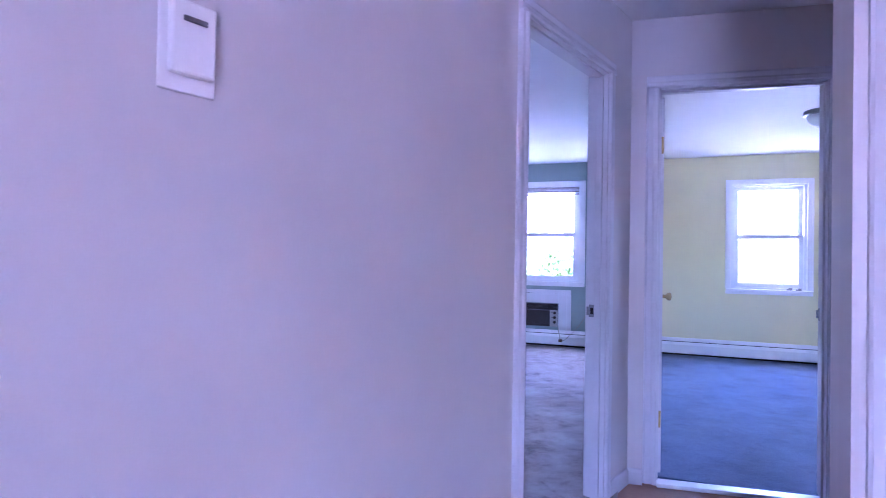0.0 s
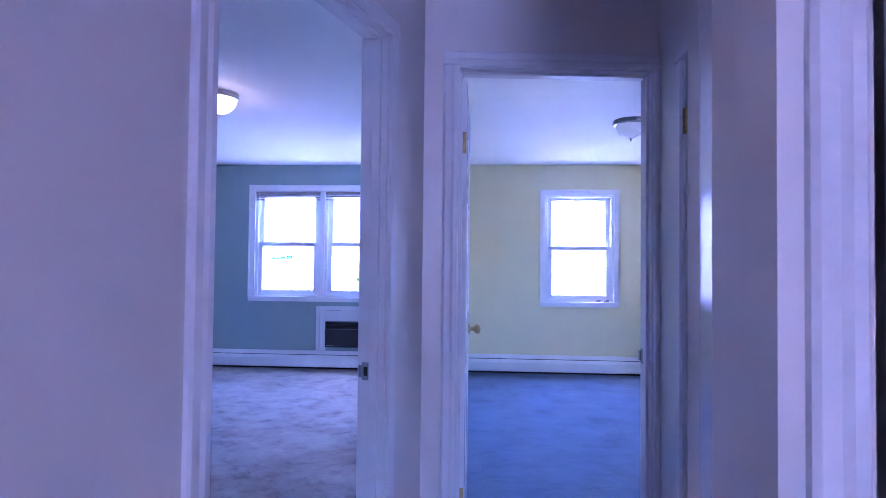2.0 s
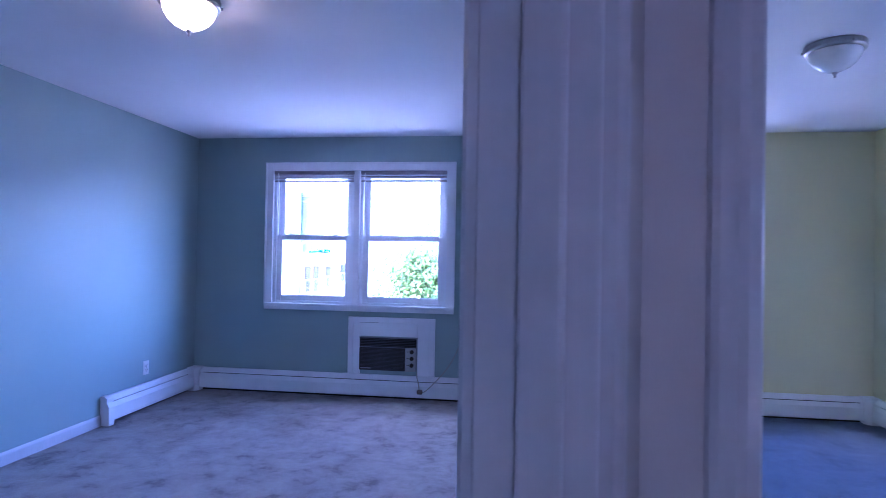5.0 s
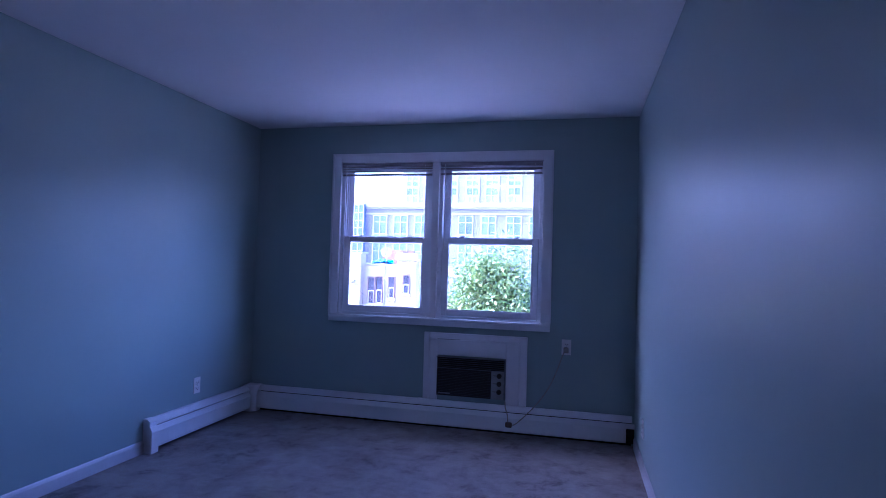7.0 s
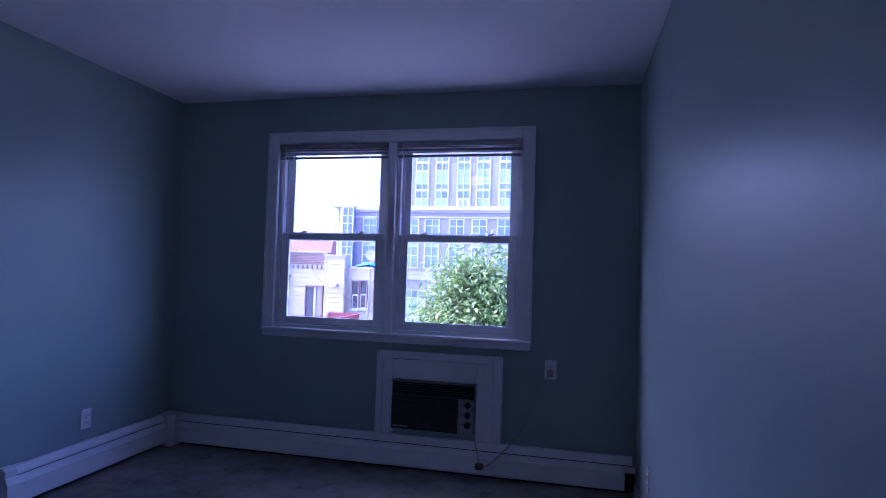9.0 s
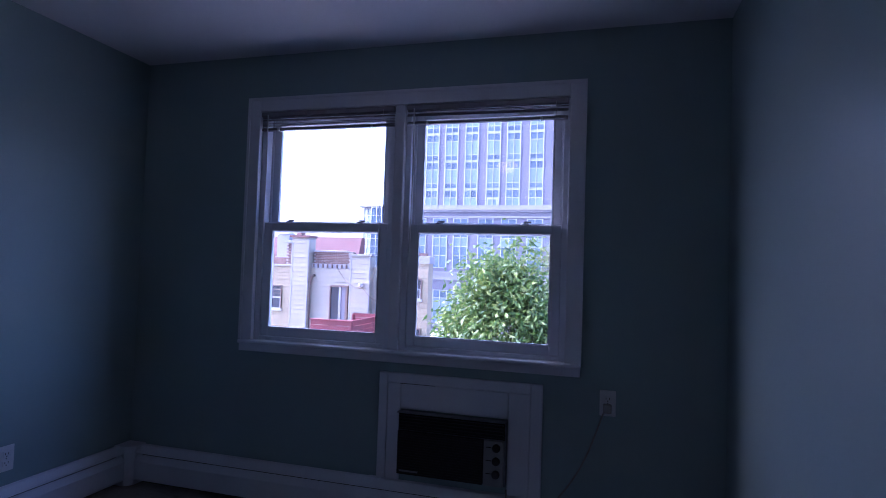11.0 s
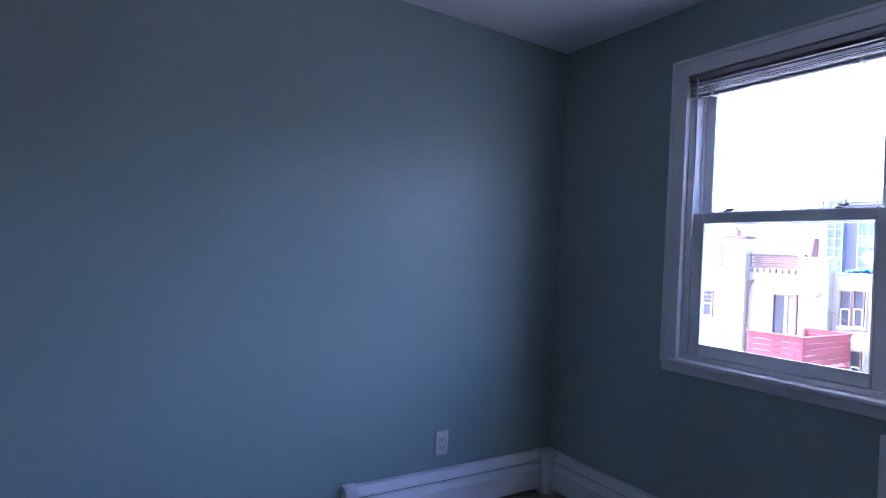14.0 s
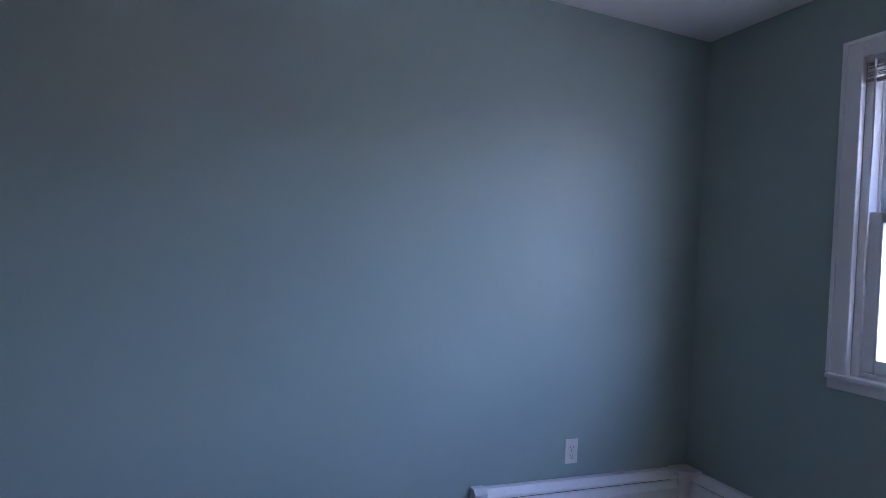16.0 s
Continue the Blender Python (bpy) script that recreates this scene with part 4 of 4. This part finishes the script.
d = part("back_door", boxes((-13.32, -13.26, HY - 0.13, HY - 0.005, -1.75, 0.47), (-12.56, -12.46, HY - 0.13, HY - 0.005, -1.75, 0.47), (-13.26, -12.56, HY - 0.13, HY - 0.005, 0.39, 0.47), bevel=0.005), M_PIPE, house, "dark red-brown door frame")
part("pane", boxes((-13.26, -12.92, HY - 0.075, HY - 0.004, -1.74, 0.385)), M_DARKGLASS, d, "dark glass")
part("leaf", boxes((-12.90, -12.78, HY - 0.100, HY - 0.004, -1.74, 0.385), bevel=0.006), M_STONE2, d, "pale edge of the open leaf")
part("curtain", boxes((-12.77, -12.57, HY - 0.070, HY - 0.004, -1.74, 0.385)), M_CONCRETE, d, "grey curtain")
for x0, x1, z0, z1 in ((-11.10, -10.82, -0.48, 0.70), (-10.71, -10.45, -0.44, 0.73), (-10.12, -9.88, -0.20, 0.74), (-10.74, -10.48, -2.3, -1.28), (-10.17, -9.93, -2.3, -1.08)):
    house_window(house, x0, x1, HY - 0.02, z0, z1)
part("wall_lamp", lathe([(0, 0), (0.06, 0), (0.06, 0.03), (0.025, 0.05), (0.025, 0.10), (0.09, 0.16), (0.10, 0.24), (0, 0.25)], 14, pose(-11.68, HY - 0.325, 0.53, 90)), M_STONE2, house, "white flood lamp")
part("cable", tube([(-13.0, HY - 0.06, 1.18), (-12.82, HY - 0.10, 0.95), (-12.45, HY - 0.36, 0.66), (-12.0, HY - 0.36, 0.40), (-11.70, HY - 0.36, 0.45), (-11.35, HY - 0.36, 0.05), (-10.6, HY - 0.10, -0.45), (-9.8, HY - 0.10, -0.75)], 0.012, 6), M_PIPE, house, "sagging cable")
part("conduit", tube([(-10.36, HY - 0.06, 1.30), (-10.36, HY - 0.06, -3.0)], 0.022, 6), M_STONE2, house)
part("back_parapet", boxes((-11.25, -9.70, HY + 2.2, HY + 2.5, 1.26, 2.02)), M_BRICK, house, "brick parapet behind the flat roof")
part("roof_hatch", boxes((-10.15, -9.72, HY + 0.6, HY + 1.4, 1.262, 1.95), bevel=0.01), M_BRICK, house)
bay = part("end_bay", boxes((-9.68, -8.80, HY - 0.30, HY + 0.30, GROUND, 1.50)), M_SIDING2, house, "tan brick end bay")
lap_siding(bay, M_SIDING2, -9.68, -8.80, HY - 0.30, -3.4, 1.46, 0.205)
part("bay_coping", boxes((-9.74, -8.74, HY - 0.38, HY + 0.35, 1.501, 1.82), bevel=0.01), M_STONE2, house, "pale grey coping")
house_window(house, -9.34, -9.10, HY - 0.33, 0.05, 0.84)
house_window(house, -9.34, -9.10, HY - 0.33, -2.3, -1.2)

tarp = thing("tarp", "crumpled blue tarp on the flat roof", "tarp")
bm = bmesh.new()
grid = [[bm.verts.new((-11.18 + i * 0.068, HY + 0.34 + j * 0.13, 1.275 + 0.22 * abs(noise.noise((i * 0.37, j * 0.5, 3.0))) + 0.24 * math.sin(math.pi * (i + 1) / 17.0) * (0.6 + 0.4 * math.sin(j * 1.1)))) for j in range(9)] for i in range(16)]
for i in range(15):
    for j in range(8):
        bm.faces.new((grid[i][j], grid[i + 1][j], grid[i + 1][j + 1], grid[i][j + 1]))
part("sheet", bm, M_TARP, tarp)
dish = thing("satellite_dish", "pale satellite dish on the roof edge", "dish", pose(-10.40, HY + 0.25, 1.33))
part("bowl", lathe([(0, 0.05), (0.13, 0.06), (0.23, 0.11), (0.24, 0.11), (0.14, 0.04), (0, 0.02)], 20, pose(0, 0, 0.52, 75, 0, 15)), M_STONE2, dish)
part("mast", tube([(0, 0.08, -0.07), (0, 0.08, 0.5)], 0.025, 8), M_STEEL, dish)
part("feed_arm", tube([(0.0, -0.02, 0.38), (0.02, -0.24, 0.46)], 0.012, 6), M_STEEL, dish)

SY = HY + 0.8
side = thing("side_house", "yellow-sided house with a brick upper wall", "house")
part("wall", boxes((-19.5, -15.21, SY, HY + 2.5, GROUND, 1.25)), M_SIDING2, side)
lap_siding(side, M_SIDING2, -19.5, -15.21, SY, -3.2, 1.22, 0.165)
bb = part("upper_wall", boxes((-16.05, -15.21, SY + 0.2, SY + 0.5, 1.25, 2.30)), M_BRICK, side, "rough red brick upper wall")
brick_band(bb, -16.05, -15.21, SY, 1.26, 2.30)
part("upper_coping", boxes((-16.12, -15.205, SY - 0.12, SY + 0.55, 2.301, 2.42), bevel=0.01), M_STONE2, side, "white painted coping")
part("low_parapet", boxes((-19.5, -16.07, SY, SY + 0.3, 1.251, 1.62)), M_BRICK, side)
part("gutter", boxes((-19.5, -15.21, SY - 0.10, SY - 0.03, 1.22, 1.31), bevel=0.01), M_STONE2, side)
part("downpipe", tube([(-15.62, SY - 0.08, 1.2), (-15.62, SY - 0.08, -3.2)], 0.045, 8), M_STONE2, side, "white downpipe")
house_window(side, -16.72, -16.24, SY - 0.02, -0.75, 0.28)

lantern = thing("roof_lantern", "white domed roof lantern with a thin spike", "lantern", pose(-29.6, 50.0, GROUND))
part("tower", boxes((-0.6, 0.6, -0.6, 0.6, 0, 11.5)), M_STONE2, lantern)
part("dome", lathe([(0.0, 11.501), (0.75, 11.501), (0.72, 11.6), (0.45, 11.78), (0.1, 11.9), (0.0, 11.92)], 24), M_STONE2, lantern)
part("spike", tube([(0, 0, 11.85), (0, 0, 12.6)], 0.04, 6), M_STEEL, lantern)

far = thing("far_terrace", "long low building with a dull red roof", "building")
part("wall", boxes((-44, -31.5, 70, 71.2, GROUND, 2.4)), M_SIDING, far)
part("roof", extrude_profile([(69.6, 2.4), (69.6, 2.75), (70.4, 5.05), (71.4, 5.05), (71.4, 2.4)], -44.3, -31.3), M_ROOF, far, "dull red tiled roof")

# timber deck behind the house, rails on three sides
deck = thing("roof_deck", "red-painted timber deck with slatted rail", "deck")
DX0, DX1, DY0, DY1, DT = -12.14, -10.51, 23.2, 26.25, -0.64
part("platform", boxes((DX0, DX1, DY0, DY1, DT - 1.15, DT - 1.03)), M_DECK, deck)
for i in range(5):
    z = DT - 0.20 - i * 0.178
    part("slat", boxes((DX0, DX1, DY0 - 0.02, DY0 + 0.02, z, z + 0.158), bevel=0.006), M_DECK, deck)
    part("slat", boxes((DX1 - 0.02, DX1 + 0.02, DY0 + 0.021, DY1, z, z + 0.158), bevel=0.006), M_DECK, deck)
    part("slat", boxes((DX0 + 0.25, DX1 - 0.021, DY1 - 0.02, DY1 + 0.02, z + 0.06, z + 0.218), bevel=0.006), M_DECK, deck)
for x, yy in ((DX0, DY0 + 0.021), (-11.33, DY0 + 0.021), (DX1 - 0.112, DY0 + 0.021), (DX1 - 0.112, 24.7), (DX1 - 0.112, DY1 - 0.112), (DX0 + 0.25, DY1 - 0.112)):
    part("post", boxes((x, x + 0.09, yy, yy + 0.09, GROUND, DT - 0.045), bevel=0.006), M_DECK, deck)
part("handrail", boxes((DX0 - 0.05, DX1 + 0.06, DY0 - 0.06, DY0 + 0.10, DT - 0.040, DT), bevel=0.006), M_DECK, deck)
part("handrail", boxes((DX1 - 0.08, DX1 + 0.06, DY0 + 0.101, DY1 + 0.05, DT - 0.040, DT), bevel=0.006), M_DECK, deck)

# ---- office tower ----
TY = 85.0
tower = thing("office_tower", "pale stone office tower with tall window columns over a podium", "building")
part("tower_wall", boxes((-28.7, -5.9, TY + 1.2, TY + 24, 10.9, 60)), M_CONCRETE, tower)
part("podium_wall", boxes((-34.2, 70.0, TY, TY + 26, GROUND, 10.0)), M_CONCRETE, tower)
part("cornice", boxes((-34.5, 70.3, TY - 0.5, TY + 1.19, 10.3, 10.95), (-34.35, 70.2, TY - 0.25, TY + 1.18, 10.0, 10.3)), M_STONE2, tower, "light stone cornice")
part("string_course", boxes((-34.3, 70.2, TY - 0.2, TY - 0.001, 9.15, 9.4)), M_STONE2, tower)
part("belt_course", boxes((-34.1, 70.1, TY - 0.25, TY - 0.001, -0.1, 1.1), (-34.1, 70.1, TY - 0.40, TY - 0.251, 0.85, 1.12)), M_STONE2, tower, "pale stone belt")
for i in range(11):
    part("panel_joint", boxes((-28.7, -5.9, TY + 1.185, TY + 1.199, 13.46 + i * 4.25, 13.50 + i * 4.25)), M_CURTAIN, tower)


def office_window(w, h, cols, rows, glass):
    """Shared meshes: a mullioned frame and its panes."""
    bm = bmesh.new()
    for i in range(cols + 1):
        x = -w / 2 + w * i / cols
        k = 0.075 if i in (0, cols) else 0.05
        box(bm, x - k, x + k, -0.16, 0.0, 0, h)
    for z in rows:
        box(bm, -w / 2, w / 2, -0.12, 0.0, z - 0.05, z + 0.05)
    fme = bpy.data.meshes.new("window")
    bm.to_mesh(fme)
    bm.free()
    fme.materials.append(M_MULLION)
    panes = []
    for lo, hi, mat in glass:
        for i in range(cols):
            bm = boxes((-w / 2 + w * i / cols, -w / 2 + w * (i + 1) / cols, -0.05, -0.01, lo, hi))
            pme = bpy.data.meshes.new("pane")
            bm.to_mesh(pme)
            bm.free()
            pme.materials.append(mat)
            panes.append(pme)
    return fme, panes


def set_window(meshes, x, y, z):
    w = piece("window", meshes[0], tower, pose(x, y, z))
    for pme in meshes[1]:
        piece("pane", pme, w, Matrix.Identity(4))


# each storey: a low light, a tall paler light and a top light
storey = office_window(1.95, 4.25, 2, (0.06, 0.20, 1.03, 3.10, 4.19), ((0.0, 1.03, M_CURTAIN), (1.03, 3.10, M_PALEGLASS), (3.10, 4.25, M_CURTAIN)))
first = office_window(1.95, 2.5, 2, (0.06, 1.3, 2.44), ((0.0, 1.3, M_PALEGLASS), (1.3, 2.5, M_CURTAIN)))
for x in (-27.1, -24.1, -20.98, -17.63, -14.65, -11.28):
    set_window(first, x, TY + 1.2, 10.98)
    for r in range(8):
        set_window(storey, x, TY + 1.2, 13.48 + r * 4.25)
part("terrace_door", boxes((-18.45, -18.25, TY + 0.98, TY + 1.02, 10.96, 12.2), (-17.71, -17.55, TY + 0.98, TY + 1.02, 10.96, 12.2), (-17.0, -16.8, TY + 0.98, TY + 1.02, 10.96, 12.2),
                                   (-18.25, -17.0, TY + 0.985, TY + 1.015, 12.0, 12.2), (-18.25, -17.0, TY + 0.985, TY + 1.015, 10.96, 11.15)), M_MULLION, tower, "white double terrace door")
podium = office_window(2.15, 7.45, 2, (0.06, 1.9, 3.3, 4.6, 6.4, 7.39), ((0.0, 3.3, M_CURTAIN), (3.3, 4.6, M_PALEGLASS), (4.6, 7.45, M_CURTAIN)))
for x in (-31.85, -28.5, -25.18, -22.03, -18.3, -14.9, -11.15, -7.8, -4.5, -1.1, 2.2, 5.6):
    set_window(podium, x, TY, 1.6)
shop = office_window(3.1, 4.9, 3, (0.06, 3.7, 4.84), ((0.0, 3.7, M_PALEGLASS), (3.7, 4.9, M_CURTAIN)))
for c in range(9):
    set_window(shop, -32.2 + 3.9 * c, TY, -6.5)
# glass corner bay with a canted side
bm = bmesh.new()
plan = [(-37.8, TY + 6.0), (-37.8, TY + 0.6), (-35.9, TY - 1.0), (-34.21, TY - 1.0), (-34.21, TY + 6.0)]
lo = [bm.verts.new((x, yy, GROUND)) for x, yy in plan]
hi = [bm.verts.new((x, yy, 10.6)) for x, yy in plan]
for i in range(5):
    bm.faces.new((lo[i], lo[(i + 1) % 5], hi[(i + 1) % 5], hi[i]))
bm.faces.new(hi)
bmesh.ops.recalc_face_normals(bm, faces=bm.faces)
glass_bay = part("glass_bay", bm, M_CURTAIN, tower, "blue glass corner bay")
for i in range(15):
    z = -6.0 + i * 1.18
    part("bay_rail", tube([(-37.82, TY + 5.9, z), (-37.84, TY + 0.58, z), (-35.92, TY - 1.04, z), (-34.2, TY - 1.04, z)], 0.055, 6), M_MULLION, glass_bay)
for x, yy in ((-37.84, TY + 0.58), (-36.87, TY - 0.24), (-35.92, TY - 1.04), (-35.06, TY - 1.04), (-34.24, TY - 1.04)):
    part("bay_mullion", tube([(x, yy, -6.5), (x, yy, 10.6)], 0.06, 6), M_MULLION, glass_bay)
part("bay_roof", boxes((-37.9, -34.1, TY - 1.1, TY + 6.0, 10.601, 10.85), bevel=0.03), M_STONE2, tower)

# ---- parked car by the street ----
car = thing("parked_car", "dark parked car in front of the office building", "car", pose(-17.2, 76.0, GROUND, 0, 0, 8))
bm = extrude_profile([(-0.85, 0.35), (0.85, 0.35), (0.88, 0.6), (0.84, 0.86), (-0.84, 0.86), (-0.88, 0.6)], -2.1, 2.1)
part("body", bm, M_DARK, car)
part("cabin", extrude_profile([(-0.80, 0.861), (0.80, 0.861), (0.66, 1.40), (-0.66, 1.40)], -1.1, 1.3), M_CURTAIN, car)
for x in (-1.35, 1.35):
    for yy in (-0.82, 0.62):
        part("wheel", lathe([(0, 0), (0.33, 0), (0.33, 0.2), (0, 0.2)], 18, pose(x, yy, 0.33, -90)), M_DARK, car)


# ---- trees ----
def tree(label, base, top_z, crown_c, crown_r, tips, per_tip, leaf_l, leaf_w, mat, droop, seed):
    rng = random.Random(seed)
    t = thing("tree", label, "tree", pose(*base))
    b = Vector(base)
    c = Vector(crown_c) - b
    trunk_top = Vector((c.x * 0.8, c.y * 0.8, c.z - crown_r[2] * 0.55))
    part("trunk", tube([(0, 0, 0), (0.05, 0.02, trunk_top.z * 0.35), (-0.04, 0.03, trunk_top.z * 0.7), trunk_top], [0.16, 0.13, 0.11, 0.08], 10), M_BARK, t)
    ends = []
    for i in range(tips):
        a, z = rng.uniform(0, 6.283), rng.uniform(-0.85, 1.0)
        r = math.sqrt(max(0.0, 1 - z * z)) * rng.uniform(0.45, 1.0)
        k = 0.86 + 0.38 * noise.noise((math.cos(a) * 2.1 + seed, math.sin(a) * 2.1, z * 2.3))
        ends.append(c + Vector((crown_r[0] * r * math.cos(a) * k, crown_r[1] * r * math.sin(a) * k, crown_r[2] * z * k)))
    for i in range(9):
        e = ends[(i * 7) % tips]
        mid = trunk_top.lerp(e, 0.5) + Vector((0, 0, 0.12))
        part("limb", tube([trunk_top - Vector((0, 0, 0.15)), mid, e], [0.055, 0.032, 0.010], 7), M_BARK, t)
    verts, faces = [], []
    for e in ends:
        d0 = (e - c).normalized()
        for j in range(per_tip):
            p = e + Vector((rng.gauss(0, 1), rng.gauss(0, 1), rng.gauss(0, 1))) * (0.17 * crown_r[0] / 1.5)
            d = (d0 * rng.uniform(0.3, 1.0) + Vector((rng.gauss(0, 0.45), rng.gauss(0, 0.45), -droop + rng.gauss(0, 0.4)))).normalized()
            s = d.cross(Vector((rng.gauss(0, 1), rng.gauss(0, 1), rng.gauss(0, 1)))).normalized()
            nrm = d.cross(s)
            ll, ww = leaf_l * rng.uniform(0.65, 1.2), leaf_w * rng.uniform(0.7, 1.15)
            o = len(verts)
            verts += [p, p + d * ll * 0.45 + s * ww + nrm * ww * 0.35, p + d * ll * 0.5, p + d * ll * 0.45 - s * ww + nrm * ww * 0.35, p + d * ll - nrm * ll * 0.12]
            faces += [(o, o + 1, o + 2), (o, o + 2, o + 3), (o + 1, o + 4, o + 2), (o + 2, o + 4, o + 3)]
    me = bpy.data.meshes.new("crown")
    me.from_pydata([tuple(v) for v in verts], [], faces)
    me.materials.append(mat)
    ob = new("crown", me)
    ob.parent = t
    tagged(ob, "drooping pointed green leaves", "", "", "stuff")
    return t


tree("leafy green tree with drooping pointed leaves outside the window", (-3.25, 12.4, GROUND), 1.5, (-3.25, 12.4, -0.38), (1.14, 1.05, 1.92), 420, 60, 0.115, 0.022, M_LEAF, 0.85, 3)
tree("yellow-green small-leaved tree beside the street", (-2.2, 23.0, GROUND), 3.4, (-2.2, 23.0, 0.4), (2.0, 2.0, 3.1), 260, 44, 0.11, 0.032, M_LEAF2, 0.2, 8)
